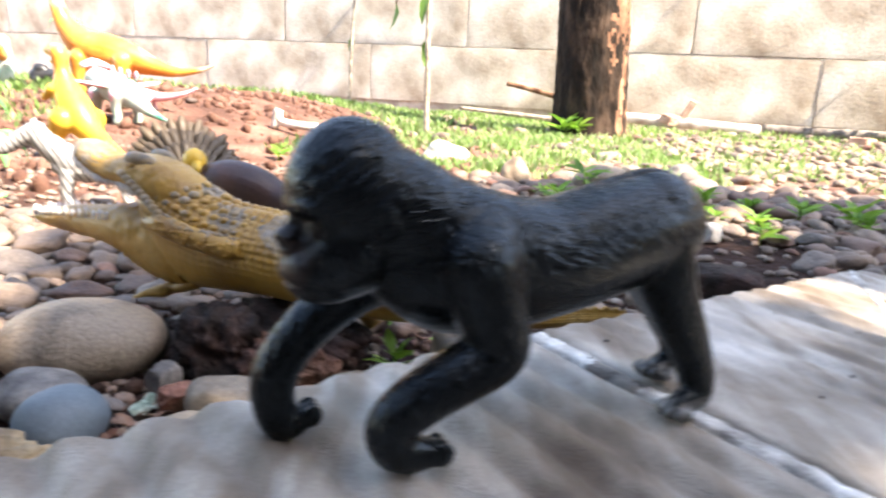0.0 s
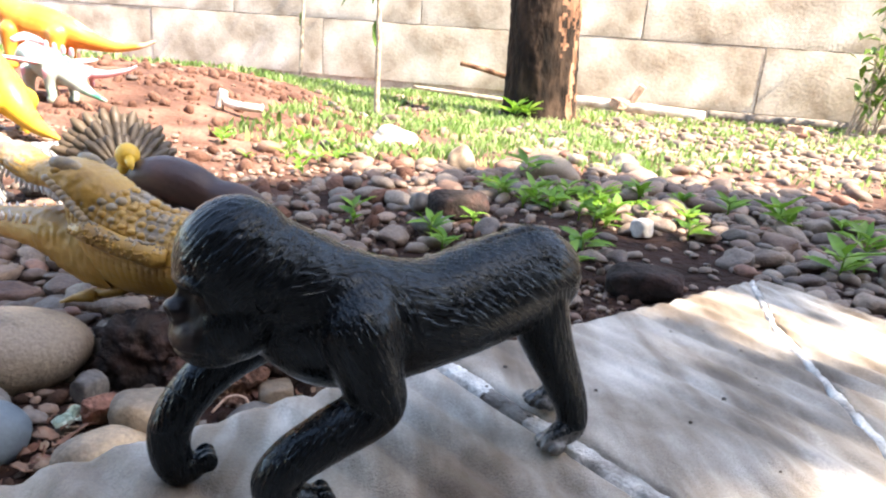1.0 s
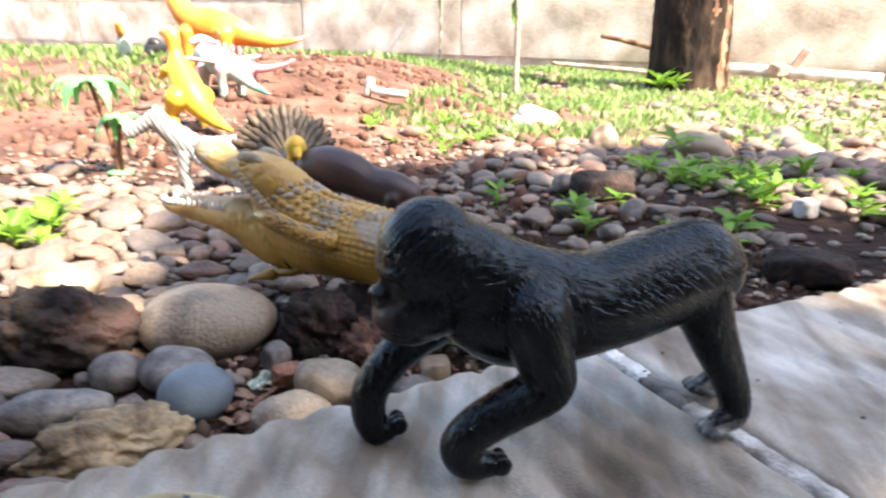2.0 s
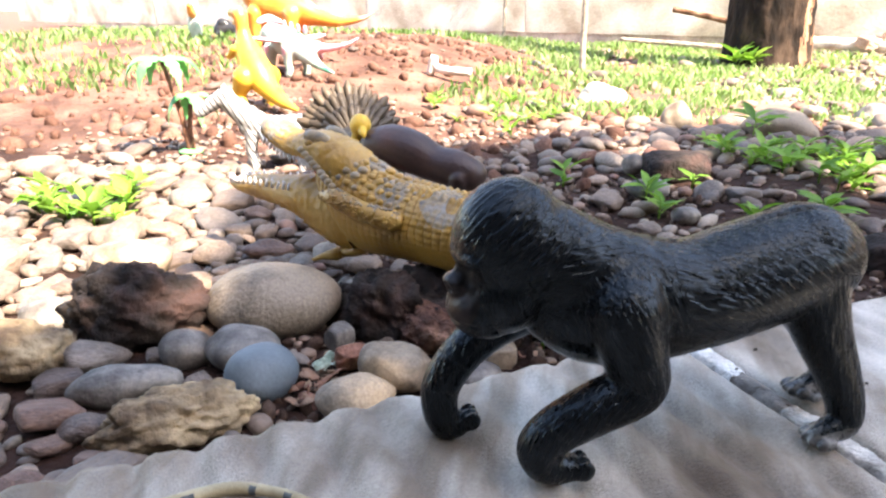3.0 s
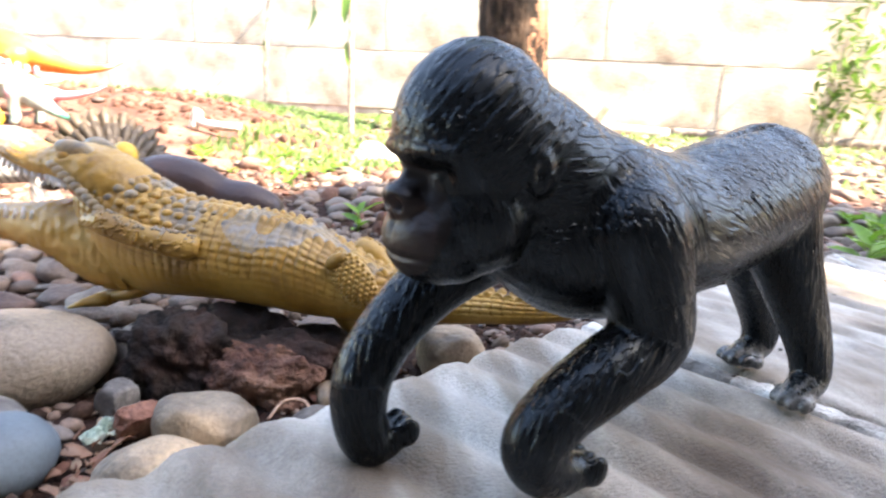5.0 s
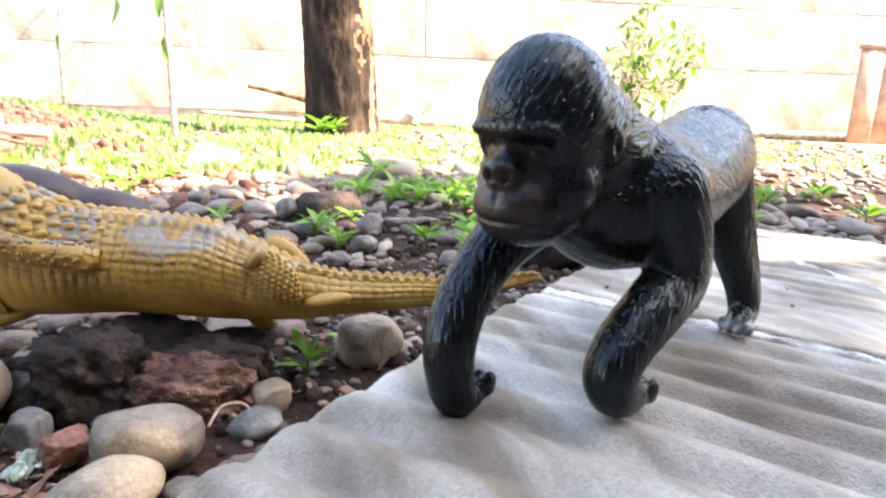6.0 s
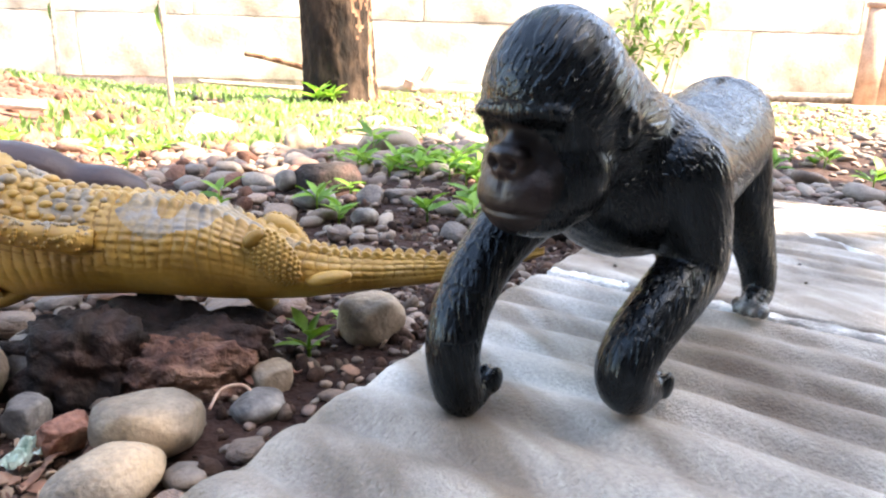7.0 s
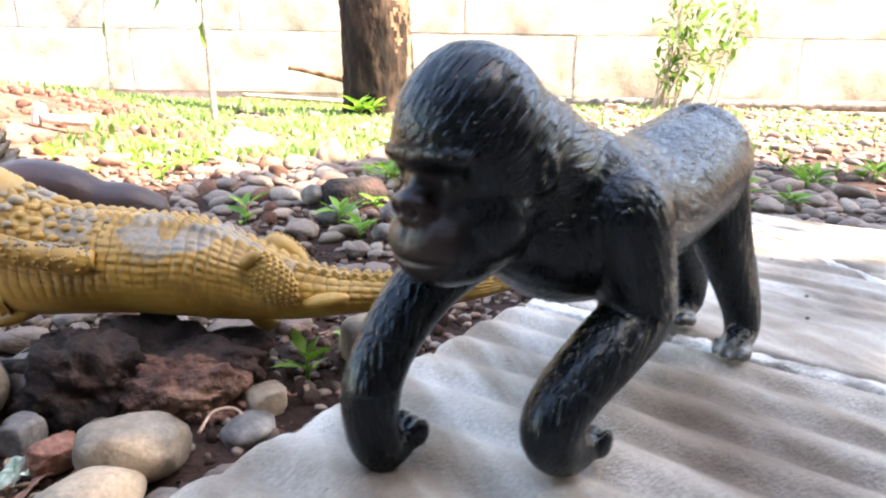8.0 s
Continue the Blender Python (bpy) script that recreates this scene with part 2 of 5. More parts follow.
def ico(sub):
    bm = bmesh.new()
    bmesh.ops.create_icosphere(bm, subdivisions=sub, radius=1)
    v = np.array([x.co[:] for x in bm.verts])
    f = [tuple(x.index for x in q.verts) for q in bm.faces]
    bm.free()
    return v, f


ICO = {k: ico(k) for k in (1, 2, 3, 4, 5)}


def sstep(v):
    u = min(max(v, 0.0), 1.0)
    return u * u * (3 - 2 * u)


# ---- ground ----
def ground_z(x, y):
    z = -0.035 - 0.006 * max(y - 0.5, 0) + 0.15 * sstep((y - 0.9) / 1.6) * sstep((0.05 - x) / 0.9) * (1 - 0.75 * sstep((y - 2.8) / 2.5))
    far = min(1.0, math.hypot(x, y - 1) / 8)
    z += 0.012 * math.exp(-((y - 1.32 + 0.15 * x) / 0.22) ** 2) * sstep((x + 0.15) / 0.2) * sstep((1.6 - x) / 0.8)
    z += (1 - far) * (0.010 * noise.noise((x * 3.1, y * 3.1, 0.4)) + 0.006 * noise.noise((x * 11, y * 11, 2.0)) + 0.004 * noise.noise((x * 27, y * 27, 5.0)))
    return z


def ground():
    def axis(lo, hi, step, far):
        a = list(np.arange(lo, hi + 1e-6, step))
        out, d, x = [], step, hi
        while x < far:
            d *= 1.5
            x += d
            out.append(x)
        neg, d, x = [], step, lo
        while x > -far:
            d *= 1.5
            x -= d
            neg.append(x)
        return neg[::-1] + a + out
    xs, ys = axis(-2.6, 3.2, 0.03, 900), axis(-0.6, 5.2, 0.03, 900)
    vs = [(x, y, ground_z(x, y)) for y in ys for x in xs]
    w = len(xs)
    fs = [(j * w + i, j * w + i + 1, (j + 1) * w + i + 1, (j + 1) * w + i) for j in range(len(ys) - 1) for i in range(w - 1)]
    ob = obj("ground", vs, fs, SOIL)
    at = ob.data.attributes.new("humus", "FLOAT", "POINT")
    at.data.foreach_set("value", [sstep((1.45 + 0.25 * min(max(x, -0.6), 0.6) + 0.25 * noise.noise((x * 5, y * 5, 0)) - y) / 0.35) for x, y, z in vs])
    at = ob.data.attributes.new("dry", "FLOAT", "POINT")
    at.data.foreach_set("value", [0.75 * sstep((y - 1.7 + 0.3 * noise.noise((x * 4, y * 4, 3))) / 0.6) * sstep((x + 0.25 - 0.1 * y + 0.3 * noise.noise((x * 3, y * 3, 9))) / 0.5) * (0.7 + 0.5 * noise.noise((x * 12, y * 12, 1))) for x, y, z in vs])
    tagged(ob, "bare reddish brown garden soil with grit", "ground", kind="structure")


ground()


def lumps(name, label, category, material, count, seed, spot, size, keep):
    """Crumbled lumps strewn over the ground where keep() allows."""
    rnd = random.Random(seed)
    v0, f0 = ICO[2][0], np.array(ICO[2][1])
    base = [np.array([(Vector(p) * (1 + 0.35 * noise.noise((p[0] * 1.7 + 3 * k, p[1] * 1.7, p[2] * 1.7))))[:] for p in v0]) for k in range(6)]
    V, F, o = [], [], 0
    for i in range(count):
        x, y = rnd.uniform(spot[0], spot[1]), rnd.uniform(spot[2], spot[3])
        if not keep(x, y, rnd):
            continue
        r = size[0] + size[1] * rnd.random() ** 3
        m = np.array(pose(0, 0, 0, rnd.uniform(0, 360), rnd.uniform(0, 360), rnd.uniform(0, 360)).to_3x3())
        V.append((base[i % 6] * (r * 1.3, r, r * 0.75)) @ m.T + (x, y, ground_z(x, y) + r * 0.25))
        F.append(f0 + o)
        o += len(v0)
    ob = obj(name, np.concatenate(V).tolist(), np.concatenate(F).tolist(), material)
    tagged(ob, label, category, kind="stuff")


def beyond_slab(x, y, rnd):
    d = Vector((x - 0.053, y - 0.289, 0))
    return d.dot(Vector((0.588, -0.808, 0))) < -0.004


lumps("soil_clods", "crumbled reddish brown lumps of dry soil", "soil", CLOD, 2600, 57, (-1.5, 0.35, 0.95, 3.0), (0.004, 0.016),
      lambda x, y, rnd: noise.noise((x * 3.5, y * 3.5, 7.1)) + 0.25 >= rnd.uniform(-0.3, 0.6) and x <= 0.1 * y - 0.05)
lumps("soil_crumbs", "dark crumbly humus and grit between the stones", "soil", CRUMB, 3200, 58, (-0.24, 0.34, 0.30, 1.0), (0.0011, 0.0062), beyond_slab)

# ---- paving slabs ----
O2, U2, V2 = Vector((0.053, 0.289, 0)), Vector((0.808, 0.588, 0)), Vector((0.588, -0.808, 0))


def slab_point(u, v, dz=0.0):
    p = O2 + U2 * u + V2 * v
    return Vector((p.x, p.y, 0.0819 - 0.019 * p.x - 0.031 * math.hypot(p.x, 0.03) - 0.009 * p.y + dz))


def in_slab(x, y, pad=0.0):
    d = Vector((x, y, 0)) - O2
    u, v = d.dot(U2), d.dot(V2)
    return -0.75 - pad < u < 0.345 + pad and -pad < v < 0.8


def ripple(u, v, amount):
    w = u + 0.006 * noise.noise((u * 9, v * 7, 1.3)) + 0.05 * v * noise.noise((0.3, v * 2.2, 4.0))
    a = 0.55 + 0.6 * noise.noise((u * 14, v * 10, 7.7))
    r = math.sin(2 * math.pi * w / 0.0205)
    b = max(0.0, noise.noise((u * 20, v * 9, 2.1)))
    return amount * a * (r * 0.5 + (0.12 + 0.25 * b) * math.sin(4 * math.pi * w / 0.0205 + 1)) + 0.0012 * noise.noise((u * 22, v * 22, 3.0)) + 0.0003 * noise.noise((u * 160, v * 160, 9.0))


def paving_slab(u0, u1, v0, v1, nu, nv, amount, seed, label, thick=0.035):
    vs, fs = [], []
    for j in range(nv + 1):
        v = v0 + (v1 - v0) * j / nv
        for i in range(nu + 1):
            a, b = u0(v), u1(v)
            u = a + (b - a) * i / nu
            uu, vv = u, v
            edge = min(i, nu - i, j, nv - j)
            if edge == 0:
                chip = 0.0035 * noise.noise((u * 35 + seed, v * 35, 5)) + 0.0015 * noise.noise((u * 160 + seed, v * 160, 5))
                if j == 0:
                    vv += abs(chip) * 1.1 + 0.0018 * math.sin(2 * math.pi * u / 0.0205)
                elif i in (0, nu):
                    uu += chip * 0.5
            dz = ripple(u, v, amount) - (0.0025 if edge == 0 else 0.0006 if edge == 1 else 0)
            vs.append(slab_point(uu, vv, dz))
    w = nu + 1
    fs = [(j * w + i, (j + 1) * w + i, (j + 1) * w + i + 1, j * w + i + 1) for j in range(nv) for i in range(nu)]
    rim = [i for i in range(w)] + [j * w + nu for j in range(1, nv + 1)] + [nv * w + i for i in range(nu - 1, -1, -1)] + [j * w for j in range(nv - 1, 0, -1)]
    n0 = len(vs)
    for k in rim:
        p = vs[k].copy()
        p.z -= thick * (1 + 0.15 * noise.noise(p * 60))
        vs.append(p)
    m = len(rim)
    for k in range(m):
        k2 = (k + 1) % m
        fs.append((rim[k], rim[k2], n0 + k2, n0 + k))
    fs.append(tuple(n0 + k for k in range(m - 1, -1, -1)))
    ob = obj("paving_slab", vs, fs, CONCRETE)
    return tagged(ob, label, "paving slab", group="paving slabs along the garden bed")


def diag(v):
    return 0.331 - 1.62 * v if v < 0.06 else 0.331 - 0.0972 - 1.17 * (v - 0.06)


paving_slab(lambda v: -0.72, lambda v: -0.005, 0.0, 0.62, 300, 200, 0.0060, 1, "grey rippled concrete paving slab with a scalloped broken edge")
paving_slab(lambda v: 0.004, lambda v: max(0.0045, diag(v) - 0.004), 0.0, 0.252, 120, 100, 0.0034, 2, "smoother grey concrete paving slab in dappled shade")
paving_slab(lambda v: max(0.005, diag(v) + 0.004), lambda v: 0.343, 0.002, 0.62, 110, 180, 0.0044, 3, "grey rippled concrete corner slab behind a mortar joint")


def mortar_strip(name, pts, width, label, material=None):
    """A ragged filling, flush with the slabs beside it."""
    vs, fs = [], []
    n = len(pts)
    for i, (u, v) in enumerate(pts):
        for k in range(7):
            a = (k - 3) / 3
            du = a * width * (1 + 0.55 * noise.noise((u * 90, v * 90, a)) + 0.3 * noise.noise((u * 300, v * 300, a)))
            dz = 0.0002 - 0.0008 * abs(a) - (0.005 if abs(a) > 0.99 else 0) + 0.0011 * noise.noise((u * 140, v * 140, k * 0.7)) + 0.0006 * noise.noise((u * 420, v * 420, k))
            vs.append(slab_point(u + du, v, dz))
    fs = [(i * 7 + k, (i + 1) * 7 + k, (i + 1) * 7 + k + 1, i * 7 + k + 1) for i in range(n - 1) for k in range(6)]
    lower = len(vs)
    vs += [Vector((p.x, p.y, p.z - 0.02)) for p in vs[:lower]]
    for i in range(n - 1):
        fs.append((i * 7, lower + i * 7, lower + (i + 1) * 7, (i + 1) * 7))
        fs.append(((i + 1) * 7 + 6, lower + (i + 1) * 7 + 6, lower + i * 7 + 6, i * 7 + 6))
    tagged(obj(name, vs, fs, material or MORTAR), label, "mortar joint", kind="structure")


mortar_strip("mortar_joint", [(-0.0005 + 0.0012 * noise.noise((i * 0.4, 1, 0)), 0.004 + 0.034 * i / 24) for i in range(25)], 0.0056, "pale crumbling mortar joint between paving slabs")
mortar_strip("mortar_joint", [(-0.0005 + 0.0012 * noise.noise((i * 0.4, 2, 0)), 0.062 + 0.56 * i / 280) for i in range(281)], 0.0056, "pale crumbling mortar joint between paving slabs")
mortar_strip("stained_joint", [(-0.0005, 0.037 + 0.026 * i / 20) for i in range(21)], 0.0046, "dark-stained stretch of the mortar joint", BASE_CON)
mortar_strip("mortar_joint", [(diag(0.002 + 0.25 * i / 160) + 0.0015 * noise.noise((i * 0.3, 5, 0)), 0.002 + 0.25 * i / 160) for i in range(161)], 0.0060, "pale cracked mortar joint running to the slab corner")


def plinth():
    c = [(-0.70, 0.018), (0.33, 0.018), (0.33, 0.6), (-0.70, 0.6)]
    vs, n = [], 60
    ring = []
    for a, b in zip(c, c[1:] + c[:1]):
        for i in range(n):
            ring.append((a[0] + (b[0] - a[0]) * i / n, a[1] + (b[1] - a[1]) * i / n))
    for u, v in ring:
        p = slab_point(u + 0.006 * noise.noise((u * 30, v * 30, 0)), v + 0.006 * noise.noise((u * 30, v * 30, 4)), -0.030)
        vs.append(p)
    vs += [Vector((p.x, p.y, -0.09)) for p in vs]
    m = len(ring)
    fs = [(i, m + i, m + (i + 1) % m, (i + 1) % m) for i in range(m)] + [tuple(range(m))]
    tagged(obj("plinth", vs, fs, BASE_CON), "rough dark concrete bed under the paving slabs", "plinth", kind="structure")


plinth()

# ---- boundary wall ----
WP, WD, WN = Vector((2.0, 4.62, 0)), Vector((0.94, -0.35, 0)).normalized(), Vector((-0.35, -0.94, 0)).normalized()


def wall_point(s, z, out=0.0):
    p = WP + WD * s + WN * out
    return Vector((p.x, p.y, z))


def boundary_wall():
    core = empty("wall_north")
    tagged(core, "pale stained masonry boundary wall of large blocks", "wall", kind="structure")
    c = [wall_point(s, z, o) for s in (-9, 9) for z in (-0.3, 2.02) for o in (-0.2, -0.012)]
    obj("wall_core", c, [(0, 1, 3, 2), (4, 6, 7, 5), (0, 4, 5, 1), (2, 3, 7, 6), (1, 5, 7, 3), (0, 2, 6, 4)], JOINT, core, False)
    rnd = random.Random(5)
    bl, bh = 1.65, 0.44
    shapes = []
    for k in range(6):
        bm = bmesh.new()
        bmesh.ops.create_grid(bm, x_segments=24, y_segments=10, size=0.5)
        vs, fs = [], []
        bm.verts.ensure_lookup_table()
        for v in bm.verts:
            x, y = v.co.x * (bl - 0.007), v.co.y * (bh - 0.006)
            e = min(0.5 - abs(v.co.x), 0.5 - abs(v.co.y))
            o = 0.004 * noise.noise((x * 3, y * 3, k * 3.0)) + 0.0015 * noise.noise((x * 22, y * 22, k))
            edge = e < 0.004
            v.co = (x + (0.006 * noise.noise((x * 9, y * 9, k)) if edge else 0), y + (0.006 * noise.noise((x * 9, y * 9, k + 5)) if edge else 0), -0.003 if edge else o)
        me = bpy.data.meshes.new("block")
        bm.to_mesh(me)
        bm.free()
        me.materials.append(WALL)
        me.shade_smooth()
        shapes.append(me)
    rot = Matrix((WD, Vector((0, 0, 1)), WN)).transposed().to_4x4()
    for row in range(5):
        for i in range(-7, 8):
            ob = new("block", shapes[rnd.randrange(6)])
            ob.parent = core
            s = (i + (0.5 if row % 2 else 0.0)) * bl + 0.55 + 0.825
            ob.matrix_basis = Matrix.Translation(wall_point(s, bh * (row + 0.5) + 0.02 - (0.0 if row else 0.0), 0.002 + rnd.uniform(0, 0.006))) @ rot
    c = [wall_point(s, z, o) for s in (-9, 9) for z in (2.02, 2.08) for o in (-0.24, 0.05)]
    obj("coping", c, [(0, 1, 3, 2), (4, 6, 7, 5), (0, 4, 5, 1), (2, 3, 7, 6), (1, 5, 7, 3), (0, 2, 6, 4)], JOINT, core, False)


boundary_wall()

# ---- trees and poles ----
def garden_tree():
    th = empty("tree", Matrix.Translation((0.785, 3.42, ground_z(0.785, 3.42) - 0.03)))
    tagged(th, "garden tree with dark flaking bark and peeled brown bark painted on its sunlit side", "tree")
    n, sides = 150, 72
    vs, fs = [], []
    for i in range(n + 1):
        z = 2.6 * i / n
        r = 0.180 + 0.03 * math.exp(-z / 0.10) - 0.012 * z
        cx, cy = -0.055 * z + 0.01 * math.sin(z * 2), 0.02 * z
        for k in range(sides):
            a = 2 * math.pi * k / sides
            ca, sa = math.cos(a), math.sin(a)
            q = (ca * 2.2, sa * 2.2, z * 2.0)
            rr = r * (1 + 0.07 * noise.noise(q))
            f = noise.noise((ca * 5, sa * 5, z * 4.5))
            rr += 0.010 * max(0, f) + 0.006 * noise.noise((ca * 16, sa * 16, z * 22)) + 0.004 * noise.noise((ca * 40, sa * 40, z * 50))
            vs.append((cx + rr * ca, cy + rr * sa, z))
    fs = [(i * sides + k, i * sides + (k + 1) % sides, (i + 1) * sides + (k + 1) % sides, (i + 1) * sides + k) for i in range(n) for k in range(sides)]
    # Sun-facing side gets the brown bark: part peeling, part sunlight put into colour.
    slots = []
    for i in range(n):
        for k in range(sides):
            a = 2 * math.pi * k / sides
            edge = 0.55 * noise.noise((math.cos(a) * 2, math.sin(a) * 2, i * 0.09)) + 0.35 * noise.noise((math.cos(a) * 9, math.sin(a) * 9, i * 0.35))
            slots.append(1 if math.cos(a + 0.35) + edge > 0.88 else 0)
    obj("trunk", vs, fs, [BARK, BROWNBARK], th, True, slots)
    rnd = random.Random(11)
    pieces = []
    for j in range(5):
        a = 1.2566 * j + 0.4
        top = Vector((-0.13, 0.05, 2.5))
        d = Vector((math.cos(a), math.sin(a), 0))
        pts = [top, top + d * 0.25 + Vector((0, 0, 0.4)), top + d * 0.7 + Vector((0, 0, 0.8)), top + d * 1.1 + Vector((0, 0, 1.0))]
        pieces.append(tube(smooth_path([tuple(p) for p in pts], 4), [0.08 - 0.005 * i for i in range(13)], 8))
    obj("limbs", *joined(*pieces), BARK, th)
    vs, fs = [], []
    for i in range(2600):
        c = Vector((rnd.gauss(0, 0.55), rnd.gauss(0, 0.55), 3.3 + rnd.gauss(0, 0.3)))
        leaf_quad(vs, fs, c, Vector((rnd.uniform(-1, 1), rnd.uniform(-1, 1), rnd.uniform(-0.8, 0.3))), rnd.uniform(0.05, 0.09), rnd)
    obj("crown", vs, fs, LEAF, th)


def leaf_quad(vs, fs, base, way, length, rnd, width=0.42):
    """One pointed, folded leaf of six faces."""
    d = way.normalized()
    s = d.cross(Vector((rnd.uniform(-0.4, 0.4), rnd.uniform(-0.4, 0.4), 1)))
    if s.length < 1e-3:
        s = Vector((1, 0, 0))
    s.normalize()
    up = s.cross(d).normalized()
    o = len(vs)
    w = length * width * 0.5
    vs += [base, base + d * length * 0.35 + s * w + up * w * 0.35, base + d * length * 0.35 - s * w + up * w * 0.35, base + d * length * 0.35,
           base + d * length * 0.72 + s * w * 0.7 + up * w * 0.1, base + d * length * 0.72 - s * w * 0.7 + up * w * 0.1, base + d * length * 0.72 - up * length * 0.03, base + d * length - up * length * 0.10]
    fs += [(o, o + 1, o + 3), (o, o + 3, o + 2), (o + 1, o + 4, o + 6, o + 3), (o + 3, o + 6, o + 5, o + 2), (o + 4, o + 7, o + 6), (o + 6, o + 7, o + 5)]


garden_tree()


def shade_tree():
    """An unseen tree added behind the camera, whose crown throws the dappled shade."""
    root = Vector((3.2, -0.4, 0))
    th = empty("tree", Matrix.Translation((root.x, root.y, ground_z(root.x, root.y) - 0.03)))
    tagged(th, "unseen leafy tree added to shade the paving", "tree")
    mid = Vector((0.42, 0.60, 0)) + SUN * 4.0 - root
    bend = [(0, 0, 0), (-0.05, 0.0, 1.0), (-0.3, -0.15, 2.0), tuple(mid)]
    pts = smooth_path(bend, 8)
    obj("trunk", *tube(pts, [0.14 - 0.0042 * i for i in range(len(pts))], 14), BARK, th)
    rnd = random.Random(8)
    side = SUN.cross(Vector((0, 0, 1))).normalized()
    upv = side.cross(SUN).normalized()
    vs, fs = [], []
    foot = mid + root - SUN * 4.0
    gaps = [((Vector((a, b, c)) - foot).dot(side), (Vector((a, b, c)) - foot).dot(upv), r) for a, b, c, r in GAPS]   # openings in the leaves
    thick = [((Vector((a, b, c)) - foot).dot(side), (Vector((a, b, c)) - foot).dot(upv), r) for a, b, c, r in SPRAYS]    # dense sprays
    n = 0
    while n < 7400:
        a, r = rnd.uniform(0, 2 * math.pi), math.sqrt(rnd.random())
        x, y = r * math.cos(a) * SHADE_SIZE[0], r * math.sin(a) * SHADE_SIZE[1]
        rag = 1 + 0.25 * noise.noise((math.cos(a) * 2.5, math.sin(a) * 2.5, 3))
        if r > rag:
            continue
        if noise.noise((x * 4.2, y * 4.2, 1.7)) > 0.36 and all(math.hypot(x - g[0], y - g[1]) > g[2] for g in thick):
            continue
        if any(math.hypot(x - g[0], y - g[1]) < g[2] * rnd.uniform(0.8, 1.5) for g in gaps):
            continue
        n += 1
        c = mid + side * x + upv * y + SUN * rnd.gauss(0, 0.25)
        leaf_quad(vs, fs, c, Vector((rnd.uniform(-1, 1), rnd.uniform(-1, 1), rnd.uniform(-0.7, 0.2))), rnd.uniform(0.06, 0.11), rnd, 0.5)
    obj("crown", vs, fs, LEAF, th)
    pieces = []
    for j in range(9):
        a = 0.698 * j
        e = mid + side * math.cos(a) * SHADE_SIZE[0] * 0.8 + upv * math.sin(a) * SHADE_SIZE[1] * 0.8
        s = mid * 0.85 + Vector((0, 0, -0.15))
        pieces.append(tube(smooth_path([tuple(s), tuple((s + e) / 2 + Vector((0, 0, 0.06))), tuple(e)], 4), [0.03 - 0.003 * i for i in range(9)], 6))
    obj("limbs", *joined(*pieces), BARK, th)


SHADE_SIZE = (0.98, 0.68)
# Ground spots that the crown is shaped to keep shaded (sprays) and sunlit (gaps).
SPRAYS = ((-0.045, 0.125, 0.08, 0.16), (0.05, 0.26, 0.14, 0.12))
GAPS = ((-0.112, 0.428, 0.0, 0.034), (0.108, 0.176, 0.076, 0.041), (-0.15, 0.30, 0.0, 0.03), (0.215, 0.352, 0.07, 0.045), (0.185, 0.220, 0.072, 0.060), (0.28, 0.17, 0.07, 0.045), (0.09, 0.165, 0.078, 0.022), (0.34, 0.30, 0.07, 0.03), (-0.50, 0.63, -0.02, 0.085), (-0.40, 0.49, -0.02, 0.06), (0.39, 1.08, 0.0, 0.10), (0.47, 1.10, 0.0, 0.08))
shade_tree()


def blocking_wall():
    """Plain unseen wall added behind the camera to block sky light and darken reflections."""
    c = [(x, y, z) for x in (-6, 9) for y in (-1.1, -0.9) for z in (-0.3, 2.2)]
    ob = obj("wall_south", c, [(0, 1, 3, 2), (4, 6, 7, 5), (0, 4, 5, 1), (2, 3, 7, 6), (1, 5, 7, 3), (0, 2, 6, 4)], BLOCKER, None, False)
    tagged(ob, "plain unseen wall added to block light behind the camera", "wall", kind="structure")


blocking_wall()


# ---- stones ----
def stone_mesh(name, material, sub, seed, lump=0.12, rough=0.0, cut=0.0, size=(1, 1, 1)):
    v, f = ICO[sub]
    out = []
    for p in v:
        d = 1 + lump * noise.noise((p[0] * 1.1 + seed * 7.3, p[1] * 1.1, p[2] * 1.1 + seed))
        if rough:
            d += rough * (noise.noise((p[0] * 3 + seed, p[1] * 3, p[2] * 3)) + 0.5 * noise.noise((p[0] * 7, p[1] * 7 + seed, p[2] * 7)) + 0.3 * noise.noise((p[0] * 16, p[1] * 16 + seed, p[2] * 16)))
        q = [p[0] * d, p[1] * d, p[2] * d]
        if cut:
            q = [math.copysign(min(abs(a), cut + 0.2 * (abs(a) - cut)) if abs(a) > cut else abs(a), a) for a in q]
        out.append([a * b for a, b in zip(q, size)])
    me = bpy.data.meshes.new(name)
    me.from_pydata(out, [], f)
    me.materials.append(material)
    me.update()
    me.shade_smooth()
    return me


SEED = [0]
STONES = []


def stone(name, material, label, x, y, z, rx, ry, rz, yaw=0, tilt=0, lump=0.16, rough=0.0, cut=0.0, sub=4):
    SEED[0] += 1
    ob = new(name, stone_mesh(name, material, sub, SEED[0], lump, rough, cut, (rx, ry, rz)))
    STONES.append(((x, y), max(rx, ry) * 0.8))
    ob.matrix_basis = pose(x, y, z, tilt, 0, yaw)
    return tagged(ob, label, "stone")


stone("river_stone", EGG, "large smooth pale brown egg-shaped river stone", -0.236, 0.445, -0.009, 0.055, 0.042, 0.032, 12, 0, 0.08)
stone("river_stone", BLUE, "smooth blue-grey rounded river stone beside the slab", -0.199, 0.352, -0.017, 0.025, 0.022, 0.020, 15, 0, 0.12)
